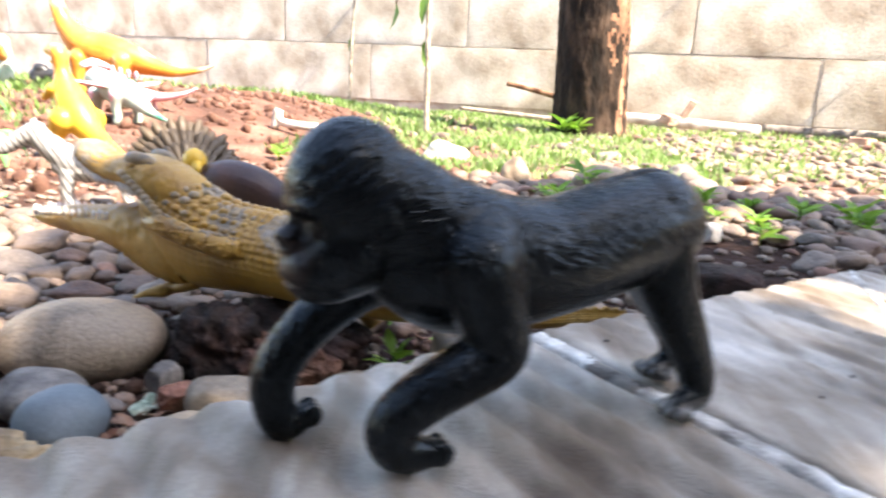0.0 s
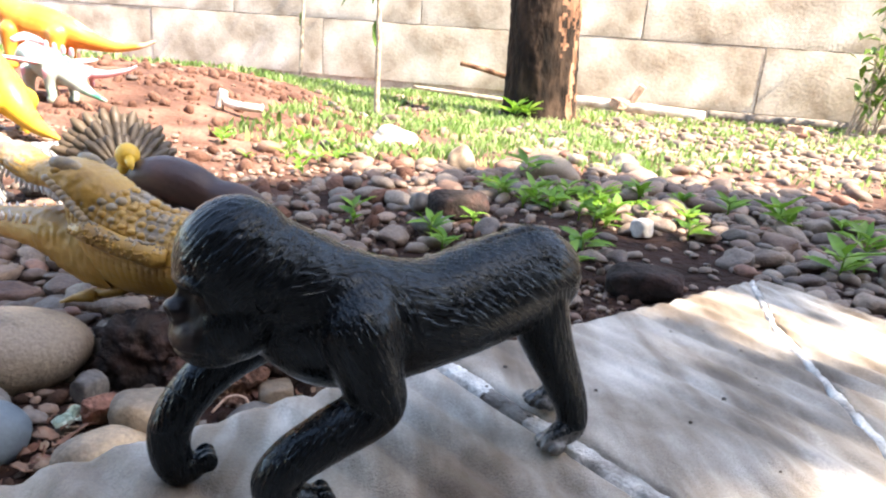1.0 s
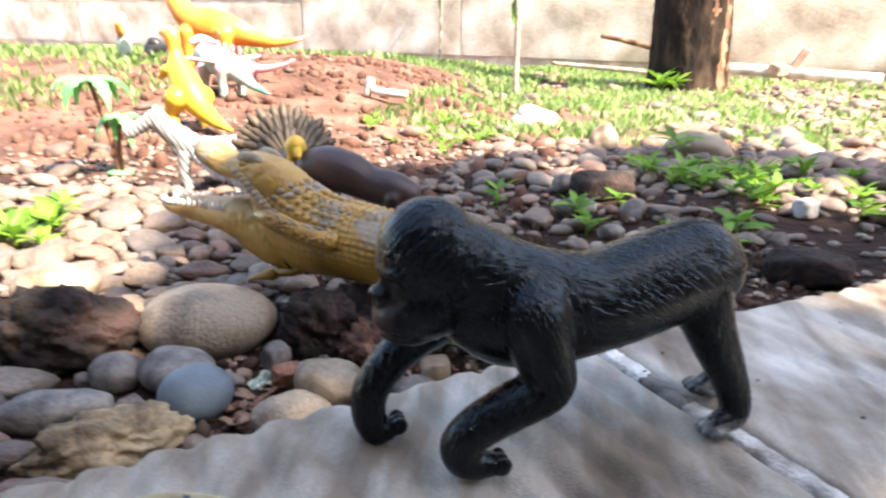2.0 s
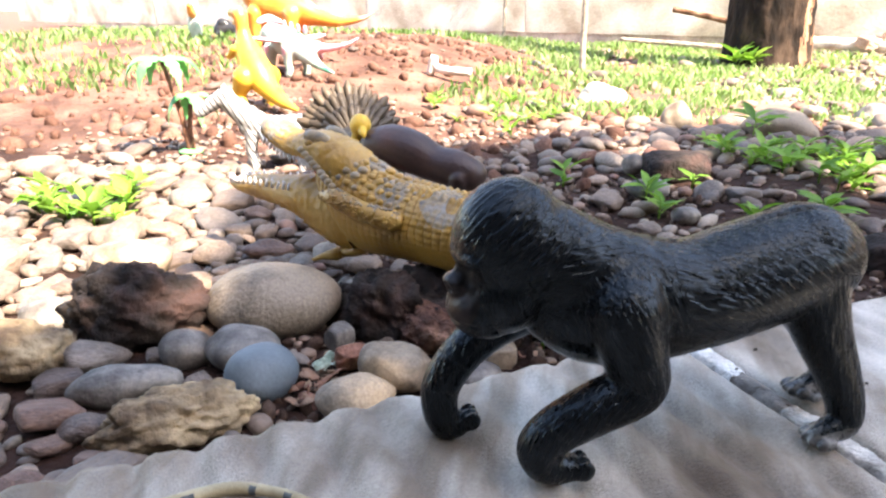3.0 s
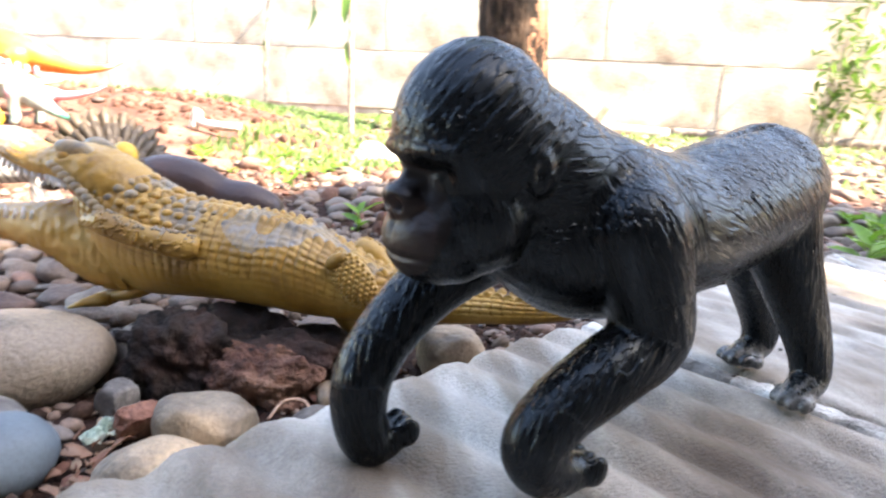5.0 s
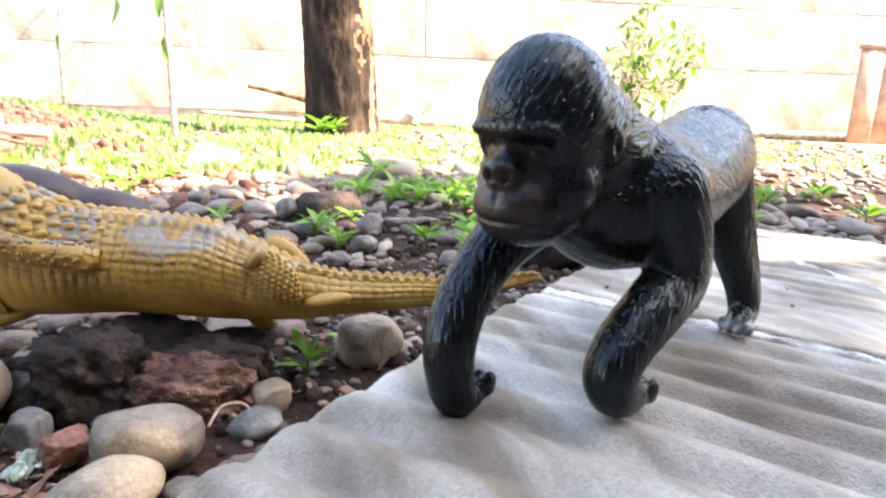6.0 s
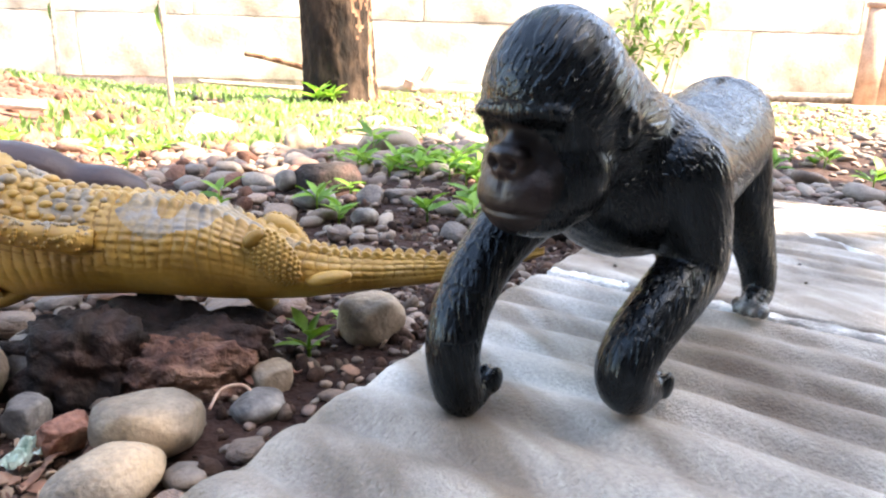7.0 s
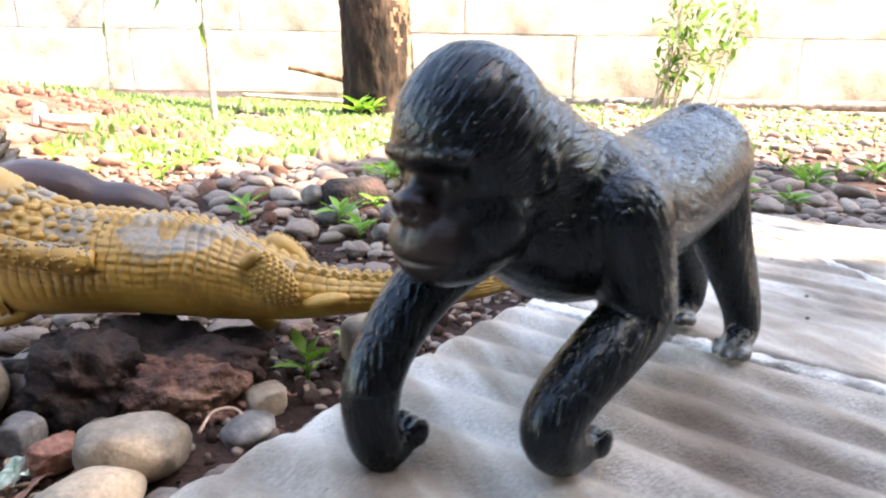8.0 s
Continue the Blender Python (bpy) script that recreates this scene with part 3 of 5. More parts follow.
stone("river_stone", GREYST, "flat dark grey river stone beside blue-grey stone", -0.228, 0.380, -0.017, 0.030, 0.022, 0.016, -10)
stone("river_stone", GREYST, "small rounded grey river stone", -0.271, 0.374, -0.020, 0.019, 0.016, 0.015, 20)
stone("river_stone", GREYST, "grey river stone wedged beside the egg-shaped one", -0.172, 0.475, -0.016, 0.017, 0.016, 0.020, 30)
stone("lava_rock", BLACKROCK, "rough black volcanic rock", -0.336, 0.405, -0.006, 0.052, 0.034, 0.034, 15, 0, 0.4, 0.24, 0, 5)
stone("lava_rock", YELLOWROCK, "rough ochre pitted rock beside the slab", -0.230, 0.296, -0.022, 0.044, 0.024, 0.020, 32, 0, 0.35, 0.22, 0, 5)
stone("river_stone", GREYST, "long dark grey stone beside the slab", -0.283, 0.322, -0.020, 0.036, 0.016, 0.015, 28, 0, 0.2, 0.04)
# Near-black here holds the crocodile's shadow; the red rock beside it stays lighter.
stone("lava_rock", BLACKROCK, "rough lava rock under the toy crocodile, coloured near-black for its shadow", -0.146, 0.468, -0.016, 0.034, 0.030, 0.034, -30, 0, 0.5, 0.26, 0, 5)
stone("lava_rock", LAVA, "porous red-brown lava rock under the toy crocodile", -0.092, 0.440, -0.024, 0.038, 0.020, 0.024, -20, 0, 0.5, 0.26, 0, 5)
stone("lava_rock", BLACKROCK, "dark jagged rock behind the red lava rock", -0.090, 0.476, -0.018, 0.050, 0.028, 0.030, -20, 0, 0.5, 0.26, 0, 5)
stone("river_stone", TANST, "cracked brown-grey river stone", -0.1105, 0.376, -0.014, 0.029, 0.021, 0.018, -20, 0, 0.2, 0.03, 0.8)
stone("lava_rock", REDROCK, "reddish broken porous stone fragment", -0.149, 0.391, -0.020, 0.016, 0.009, 0.013, 30, 25, 0.3, 0.14, 0.65)
stone("lava_rock", REDROCK, "small pink stone beside lava rock", -0.058, 0.461, -0.028, 0.011, 0.009, 0.008, 0, 0, 0.2, 0.05)
stone("river_stone", TANST, "lumpy brown stone beside the slab", 0.034, 0.476, -0.016, 0.026, 0.022, 0.020, 20, 0, 0.3, 0.06, 0.8)
stone("river_stone", GREYST, "flat grey river stone against the slab", -0.056, 0.398, -0.027, 0.016, 0.014, 0.009, 25)
stone("river_stone", EGG, "half-buried tan river stone", -0.127, 0.342, -0.020, 0.026, 0.019, 0.015, 30)
stone("river_stone", GREYST, "angular grey stone beside the slab", -0.170, 0.422, -0.022, 0.013, 0.011, 0.012, 60, 0, 0.3, 0.06, 0.7)
stone("river_stone", TANST, "brown angular stone beside the slab", -0.045, 0.424, -0.024, 0.016, 0.013, 0.012, 15, 0, 0.3, 0.06, 0.7)
stone("lava_rock", YELLOWROCK, "pale greenish rough rock at the bed's edge", -0.372, 0.335, -0.012, 0.034, 0.026, 0.022, 20, 0, 0.3, 0.14, 0, 5)
stone("river_stone", TANST, "large sunlit tan river stone behind the black rock", -0.425, 0.515, -0.018, 0.040, 0.030, 0.022, 15, 0, 0.18)
stone("river_stone", GREYST, "dark oval river stone beside the black rock", -0.405, 0.392, -0.018, 0.024, 0.018, 0.016, 10)
stone("river_stone", WHITEST, "white sunlit stone in the grass", 0.030, 1.95, -0.030, 0.068, 0.05, 0.042, 8, 0, 0.25, 0.04)
stone("river_stone", EGG, "large rounded grey stone", 0.395, 1.50, -0.026, 0.078, 0.055, 0.044, -20)
stone("river_stone", GREYST, "rounded grey stone near the weeds", 0.674, 1.77, -0.040, 0.050, 0.045, 0.040, 0)
stone("river_stone", TANST, "upright tan river stone", 0.196, 1.557, -0.030, 0.036, 0.033, 0.052, 0, -18)
stone("lava_rock", BLACKROCK, "dark brown flat stone beside the slab", 0.329, 0.705, -0.020, 0.055, 0.034, 0.024, -25, 0, 0.25, 0.05, 0.75)
stone("river_stone", WHITEST, "small pale stone beside the weeds", 0.425, 0.97, -0.018, 0.021, 0.018, 0.019, 40, 0, 0.3, 0.05, 0.7)
stone("river_stone", GREYST, "flat-topped grey stone in dark soil", 0.092, 0.925, -0.022, 0.030, 0.022, 0.015, 10)
stone("river_stone", GREYST, "round grey pebble behind the slab", 0.078, 1.06, -0.018, 0.018, 0.017, 0.017, 0)
stone("river_stone", GREYST, "small grey pebble behind the slab", 0.130, 0.815, -0.024, 0.018, 0.015, 0.012, 30)
stone("lava_rock", BLACKROCK, "large flat brown stone in the heap", 0.140, 1.05, -0.016, 0.058, 0.04, 0.028, 15, 0, 0.2, 0.05, 0.8)


def pebbles():
    rnd = random.Random(21)
    shapes = [stone_mesh("pebble", PEBBLE, 3, 50 + k, 0.38, 0.06, 0.78 if k % 2 == 0 else 0, (0.02, 0.02, 0.02)) for k in range(10)]
    placed = STONES
    cells = {}

    def free(x, y, r):
        i, j = int(x // 0.06), int(y // 0.06)
        for a in (-1, 0, 1):
            for b in (-1, 0, 1):
                for (px, py, pr) in cells.get((i + a, j + b), ()):
                    if (px - x) ** 2 + (py - y) ** 2 < (0.72 * (pr + r)) ** 2:
                        return False
        return all((px - x) ** 2 + (py - y) ** 2 > (0.85 * (pr + r)) ** 2 for (px, py), pr in placed)

    def density(x, y):
        d = 0.0
        if x < 0.0 and y < 0.92 + 0.05 * noise.noise((x * 6, 0, 0)):
            d = 1.0                                     # pebble bed beside the slab
        if x >= -0.12 and y < 1.55:
            d = max(d, 0.09 + 0.18 * sstep((y - 0.85) / 0.45) + (0.25 if x > 0.5 else 0))   # heap behind the slab
        if x > 0.55:
            d = max(d, 0.8)                             # stony ground towards the wall
        if x < 0 and 0.92 <= y < 1.1:
            d = max(d, 0.10)
        if -0.3 < x < 0.55 and y > 1.55:
            d = max(d, 0.22)
        if -1.8 < x < -0.3 and y >= 1.1:
            d = max(d, 0.02)
        if -0.20 < x < 0.12 and y < 0.62:
            d = 0.13
        return d * (0.75 + 0.5 * noise.noise((x * 4, y * 4, 6)))
    near, rest = [], []
    for r0, tries in ((0.021, 700), (0.0155, 3500), (0.011, 9000), (0.0075, 15000), (0.005, 16000), (0.0030, 9000)):
        for _ in range(tries):
            if r0 < 0.004:
                x, y = rnd.uniform(-0.26, 0.3), rnd.uniform(0.28, 0.75)
            elif rnd.random() < 0.62:
                x, y = rnd.uniform(-1.0, 1.0), rnd.uniform(0.22, 1.6)
            else:
                x, y = rnd.uniform(-1.2, 4.0), rnd.uniform(0.2, 4.6)
            r = r0 * rnd.uniform(0.75, 1.3) * (1 + 0.22 * min(y, 3))
            if in_slab(x, y, 0.012) or (Vector((x, y, 0)) - WP).dot(WN) < 0.06 or math.hypot(x - 0.785, y - 3.42) < 0.2:
                continue
            if rnd.random() > ((0.16 if -0.2 < x < 0.5 and (y < 0.62 or x > -0.05) else 0.5) if r0 < 0.0055 and y < 1.5 else density(x, y)) or not free(x, y, r):
                continue
            cells.setdefault((int(x // 0.06), int(y // 0.06)), []).append((x, y, r))
            (near if -0.75 < x < 0.8 and y < 1.05 and r0 > 0.0100 else rest).append((x, y, r))
    near.sort(key=lambda p: -p[2] / (0.15 + math.hypot(p[0], p[1])))
    rest += near[300:]
    for x, y, r in near[:300]:
        ob = new("pebble", shapes[rnd.randrange(10)])
        ob.matrix_basis = pose(x, y, ground_z(x, y) + r * 0.32, rnd.uniform(-16, 16), rnd.uniform(-16, 16), rnd.uniform(0, 360)) @ Matrix.Diagonal((50 * r * rnd.uniform(1.0, 1.35), 50 * r * rnd.uniform(0.8, 1.0), 50 * r * rnd.uniform(0.42, 0.68), 1))
        tagged(ob, "smooth grey-brown river pebble in the garden bed", "pebble", group="pebbles in the garden bed")
    base = [np.array([(p * (1 + 0.25 * noise.noise((p[0] * 1.3 + k * 5, p[1] * 1.3, p[2] * 1.3))))[:] for p in map(Vector, ICO[2][0])]) for k in range(8)]
    f2 = np.array(ICO[2][1])
    allv, allf, o = [], [], 0
    for x, y, r in rest:
        m = np.array((pose(0, 0, 0, rnd.uniform(-18, 18), rnd.uniform(-18, 18), rnd.uniform(0, 360)) @ Matrix.Diagonal((r * rnd.uniform(1.0, 1.4), r * rnd.uniform(0.75, 1.0), r * rnd.uniform(0.42, 0.7), 1))).to_3x3())
        v = base[rnd.randrange(8)] @ m.T + (x, y, ground_z(x, y) + r * 0.28)
        allv.append(v)
        allf.append(f2 + o)
        o += len(v)
    ob = obj("pebbles", np.concatenate(allv).tolist(), np.concatenate(allf).tolist(), PEBBLES)
    tagged(ob, "mixed grey and brown river pebbles over the soil", "pebbles", kind="stuff")


# ---- toy figures ----
def sculpt(name, chains, blobs, voxel, smooth, rounds=3):
    """One skin over chains of tapering limbs and ellipsoids. chains: lists of (x, y, z, r); blobs: (centre, radii, turn)."""
    v0, f0 = ICO[3]
    f0 = np.array(f0)
    av, af, o = [], [], 0
    for ch in chains:
        path = smooth_path(ch, 5)
        for p, q in zip(path, path[1:] + path[-1:]):
            for t in (0.0, 0.5):
                c = p * (1 - t) + q * t
                av.append(v0 * max(c[3], voxel * 1.2) + c[:3])
                af.append(f0 + o)
                o += len(v0)
    for c, r, turn in blobs:
        m = np.array((pose(0, 0, 0, *turn) @ Matrix.Diagonal((*r, 1))).to_3x3())
        av.append(v0 @ m.T + np.array(c))
        af.append(f0 + o)
        o += len(v0)
    me = bpy.data.meshes.new(name + "_rough")
    me.from_pydata(np.concatenate(av).tolist(), [], np.concatenate(af).tolist())
    ob = new(name + "_rough", me)
    rm = ob.modifiers.new("skin", "REMESH")
    rm.mode, rm.voxel_size = "VOXEL", voxel
    sm = ob.modifiers.new("soft", "SMOOTH")
    sm.factor, sm.iterations = 0.5, smooth
    dg = bpy.context.evaluated_depsgraph_get()
    out = bpy.data.meshes.new_from_object(ob.evaluated_get(dg))
    bpy.data.objects.remove(ob)
    bpy.data.meshes.remove(me)
    out.name = name
    out.shade_smooth()
    return out


def verts_of(me):
    a = np.empty(len(me.vertices) * 3)
    me.vertices.foreach_get("co", a)
    return a.reshape(-1, 3)


def centres_of(me):
    a = np.empty(len(me.polygons) * 3)
    me.polygons.foreach_get("center", a)
    return a.reshape(-1, 3)


def comb(me, strokes, long=0.0066, thin=0.00095):
    """Store for each vertex its place along and across the fur of the nearest stroke line: (a, b, direction)."""
    v = verts_of(me)
    best, g = np.full(len(v), 1e9), np.zeros((len(v), 3))
    for k, (a, b, way) in enumerate(strokes):
        a, b = np.array(a), np.array(b)
        ab = b - a
        t = np.clip(((v - a) @ ab) / (ab @ ab), 0, 1)
        d = np.linalg.norm(v - a - t[:, None] * ab, axis=1)
        w = np.array(way, float)
        w /= np.linalg.norm(w)
        s = np.cross(w, (0.31, 0.21, 0.93))
        s /= np.linalg.norm(s)
        u = np.cross(s, w)
        c = np.c_[(v @ w) / long, (v @ s) / thin, (v @ u) / thin]
        sel = d < best
        best[sel], g[sel] = d[sel], c[sel]
    at = me.attributes.new("grain", "FLOAT_VECTOR", "POINT")
    at.data.foreach_set("vector", g.ravel())


def toy_gorilla():
    """Local axes: x forward, y to its left, z up from the slab."""
    body = [(-0.0470, -0.004, 0.0620, 0.0170), (-0.036, -0.003, 0.0605, 0.0182), (-0.020, -0.0015, 0.0575, 0.0184), (-0.002, 0.000, 0.0545, 0.0180), (0.014, 0.000, 0.0560, 0.0182), (0.028, -0.001, 0.0600, 0.0178)]
    belly = [(-0.002, 0.0, 0.0520, 0.0160), (0.014, 0.0, 0.0500, 0.0160), (0.030, -0.001, 0.0525, 0.0175), (0.040, -0.003, 0.0560, 0.0150)]
    nape = [(0.022, -0.001, 0.0585, 0.0175), (0.033, -0.003, 0.0635, 0.0165), (0.044, -0.004, 0.0690, 0.0165), (0.0530, -0.005, 0.0735, 0.0165)]
    arm_n = [(0.028, 0.0130, 0.0575, 0.0118), (0.0245, 0.0158, 0.0440, 0.0098), (0.0232, 0.0168, 0.0345, 0.0085), (0.0355, 0.0165, 0.0285, 0.0080), (0.0465, 0.0155, 0.0225, 0.0073), (0.0522, 0.0150, 0.0165, 0.0068), (0.0512, 0.0152, 0.0115, 0.0064), (0.0472, 0.0158, 0.0088, 0.0056), (0.0430, 0.0166, 0.0082, 0.0044)]
    arm_f = [(0.036, -0.0140, 0.0545, 0.0112), (0.049, -0.0175, 0.0460, 0.0088), (0.060, -0.0185, 0.0385, 0.0076), (0.0695, -0.0178, 0.0300, 0.0070), (0.0752, -0.0165, 0.0215, 0.0067), (0.0760, -0.0156, 0.0130, 0.0062), (0.0738, -0.0152, 0.0068, 0.0056), (0.0700, -0.0147, 0.0064, 0.0044)]
    leg_n = [(-0.043, 0.0020, 0.0570, 0.0122), (-0.0475, 0.0060, 0.0415, 0.0096), (-0.0540, 0.0095, 0.0265, 0.0076), (-0.0588, 0.0118, 0.0145, 0.0063), (-0.0592, 0.0130, 0.0066, 0.0055), (-0.0530, 0.0138, 0.0044, 0.0045), (-0.0490, 0.0142, 0.0034, 0.0034)]
    leg_f = [(-0.046, -0.0080, 0.0560, 0.0125), (-0.0560, -0.0105, 0.0400, 0.0098), (-0.0660, -0.0122, 0.0270, 0.0080), (-0.0745, -0.0130, 0.0140, 0.0066), (-0.0755, -0.0134, 0.0058, 0.0056), (-0.0690, -0.0136, 0.0030, 0.0046), (-0.0640, -0.0138, 0.0020, 0.0035)]
    chains = [body, belly, nape, arm_n, arm_f, leg_n, leg_f]
    hy = -0.005                                                                     # the head's own middle
    blobs = [((0.0570, hy, 0.0748), (0.0178, 0.0160, 0.0198), (0, 8, 0)),            # cranium
             ((0.0590, hy, 0.0602), (0.0142, 0.0152, 0.0135), (0, 0, 0)),            # cheeks and jaw
             ((0.0655, hy, 0.0556), (0.0108, 0.0118, 0.0092), (0, 0, 0)),            # muzzle
             ((0.0640, hy, 0.0515), (0.0105, 0.0105, 0.0058), (0, 0, 0)),            # chin
             ((0.0700, hy, 0.0728), (0.0050, 0.0120, 0.0036), (0, 12, 0)),           # brow ridge
             ((0.0722, hy, 0.0672), (0.0026, 0.0024, 0.0048), (0, -12, 0)),          # nose bridge
             ((0.0742, hy, 0.0634), (0.0036, 0.0050, 0.0034), (0, 0, 0)),            # nose
             ((0.0533, hy + 0.0160, 0.0700), (0.0034, 0.0020, 0.0048), (0, 8, 14)),  # ears
             ((0.0533, hy - 0.0160, 0.0700), (0.0034, 0.0020, 0.0048), (0, 8, -14)),
             ((-0.043, -0.0035, 0.0655), (0.0170, 0.0165, 0.0150), (0, 8, 0)),         # rump
             ((0.026, 0.000, 0.0600), (0.0150, 0.0205, 0.0150), (0, -15, 0))]        # shoulders
    for sy, fx in ((0.0142, -0.0470), (-0.0138, -0.0620)):                           # toes
        for k in range(4):
            blobs.append(((fx - 0.0014 * abs(k - 1.5), sy + (k - 1.5) * 0.0030, 0.0022), (0.0040, 0.0015, 0.0024), (0, 0, 0)))
        blobs.append(((fx - 0.006, sy - math.copysign(0.0062, sy), 0.0016), (0.0040, 0.0017, 0.0022), (0, 0, 20)))
    for cx, cy in ((0.0402, 0.0172), (0.0670, -0.0145)):                             # curled fingers
        for k in range(3):
            blobs.append(((cx - 0.0012, cy + (k - 1) * 0.0031, 0.0086), (0.0034, 0.0015, 0.0036), (0, -25, 0)))
    me = sculpt("toy_gorilla", chains, blobs, 0.00070, 7)
    v = verts_of(me)

    def press(centre, size, depth, way=(-1, 0, 0)):
        d = np.exp(-(((v - np.array(centre)) / size) ** 2).sum(1))
        v[:] += depth * d[:, None] * np.array(way)
    for sy in (1, -1):                                                               # eye hollows, eyeballs, nostrils, ear hollows
        press((0.0730, hy + sy * 0.0062, 0.0688), (0.0055, 0.0040, 0.0024), 0.0036)
        press((0.0690, hy + sy * 0.0060, 0.0683), (0.0030, 0.0016, 0.0014), -0.0012)
        press((0.0775, hy + sy * 0.0020, 0.0626), (0.0026, 0.0014, 0.0014), 0.0032)
        press((0.0690, hy + sy * 0.0085, 0.0640), (0.0060, 0.0040, 0.0030), 0.0012)
        press((0.0545, hy + sy * 0.0185, 0.0700), (0.0018, 0.0020, 0.0030), 0.0016, (0, -sy, 0))
    press((0.0765, hy, 0.0590), (0.0040, 0.0006, 0.0030), 0.0010)                    # lip groove
    m = np.exp(-((v[:, 2] - 0.0525 - 6.0 * (v[:, 1] - hy) ** 2) / 0.0006) ** 2) * (v[:, 0] > 0.0665) * (np.abs(v[:, 1] - hy) < 0.0105)
    v[:, 0] -= 0.0010 * m                                                            # mouth
    s = np.exp(-((v[:, 1] + 0.001 + 0.0015 * np.sin(v[:, 0] * 150)) / 0.0007) ** 2) * (v[:, 2] > 0.072) * (v[:, 0] < -0.022) * (v[:, 0] > -0.056)
    v[:, 2] -= 0.0022 * s                                                            # open seam along the back
    fur_dir = np.sin(v[:, 0] * 900 + v[:, 1] * 300) * np.sin(v[:, 2] * 700 + v[:, 1] * 900)
    v[:, 2] += 0.00010 * fur_dir
    floor_z = np.where(v[:, 0] < -0.02, -0.0004, np.where(v[:, 1] > 0, 0.0030, 0.0004))
    v[:, 2] = np.maximum(v[:, 2], floor_z)
    me.vertices.foreach_set("co", v.ravel())
    me.update()
    strokes = [((-0.06, 0, 0.062), (-0.01, 0, 0.058), (-1, 0.0, -0.75)), ((-0.01, 0, 0.055), (0.02, 0, 0.056), (-1, 0, -0.35)), ((0.02, 0, 0.058), (0.042, -0.003, 0.065), (-1, 0, 0.05)),
               ((0.050, hy, 0.066), (0.060, hy, 0.088), (-0.75, 0, 0.65)), ((0.062, hy, 0.05), (0.066, hy, 0.058), (0.3, 0, 1)),
               ((-0.05, 0.010, 0.05), (-0.060, 0.014, 0.01), (0.25, 0, 1)), ((-0.052, -0.010, 0.05), (-0.075, -0.014, 0.01), (0.35, 0, 1))]
    for ch in (arm_n, arm_f):
        for a, b in zip(ch[:5], ch[1:6]):
            a, b = np.array(a[:3]), np.array(b[:3])
            strokes.append((a, b, b - a + np.array((-0.35, 0.1, -0.3)) * np.linalg.norm(b - a)))
    comb(me, strokes)
    nz = np.empty(len(me.vertices) * 3)
    me.vertices.foreach_get("normal", nz)
    fur = np.clip((nz.reshape(-1, 3)[:, 2] + 0.45) / 0.75, 0.08, 1.0)
    cheek = (((v - (0.066, hy, 0.0590)) / (0.0150, 0.0170, 0.0140)) ** 2).sum(1) < 1
    fur = np.where(cheek, 0.06, fur)                                                 # smooth cheeks and chin
    fur = np.where((v[:, 2] < 0.016) & (v[:, 0] > 0.03), 0.12, fur)                  # worn knuckles
    at = me.attributes.new("fur", "FLOAT", "POINT")
    at.data.foreach_set("value", fur)
    for m_ in (BLACKRUB, FACEBR, MUZZLE, SCUFF):
        me.materials.append(m_)
    c = centres_of(me)
    slot = np.zeros(len(c), np.int32)
    slot[((((c - (0.0770, hy, 0.0600)) / (0.0125, 0.0135, 0.0112)) ** 2).sum(1) < 1) & (c[:, 2] < 0.0712)] = 1
    slot[(((c - (0.0740, hy, 0.0565)) / (0.0085, 0.0100, 0.0085)) ** 2).sum(1) < 1] = 2
    slot[(c[:, 0] < -0.030) & (c[:, 2] < 0.0062 + 0.0012 * np.sin(c[:, 1] * 1800))] = 3
    me.polygons.foreach_set("material_index", slot)
    ob = new("toy_gorilla", me)
    f = Vector((-0.903, -0.430, 0)).normalized()
    left = Vector((0, 0, 1)).cross(f)
    ob.matrix_basis = Matrix.Translation((0.040, 0.205, 0.0775)) @ Matrix((f, left, (0, 0, 1))).transposed().to_4x4()
    tagged(ob, "black rubber toy gorilla with combed fur standing on the slab", "toy figure")


toy_gorilla()


CROCY = mat("yellow_croc_rubber", [(0.25, 0.130, 0.022), (0.36, 0.200, 0.034), (0.40, 0.245, 0.065)], scale=26, fine=300, rough=0.42, spec=0.5, var=0.2, bump=0.0004)
CROCG = mat("grey_croc_paint", [(0.15, 0.125, 0.10), (0.27, 0.19, 0.095), (0.20, 0.185, 0.165)], scale=70, fine=400, rough=0.45, spec=0.5, var=0.3, bump=0.0004)
TOOTH = mat("white_plastic", [(0.62, 0.60, 0.60), (0.74, 0.73, 0.72)], scale=60, fine=300, rough=0.4)
CROCD = mat("brown_groove_paint", [(0.22, 0.11, 0.012), (0.30, 0.16, 0.022)], scale=40, fine=400, rough=0.5, spec=0.4, var=0.3)
MOUTH = mat("red_mouth_paint", [(0.30, 0.05, 0.03), (0.42, 0.09, 0.05)], scale=60, fine=300, rough=0.45)


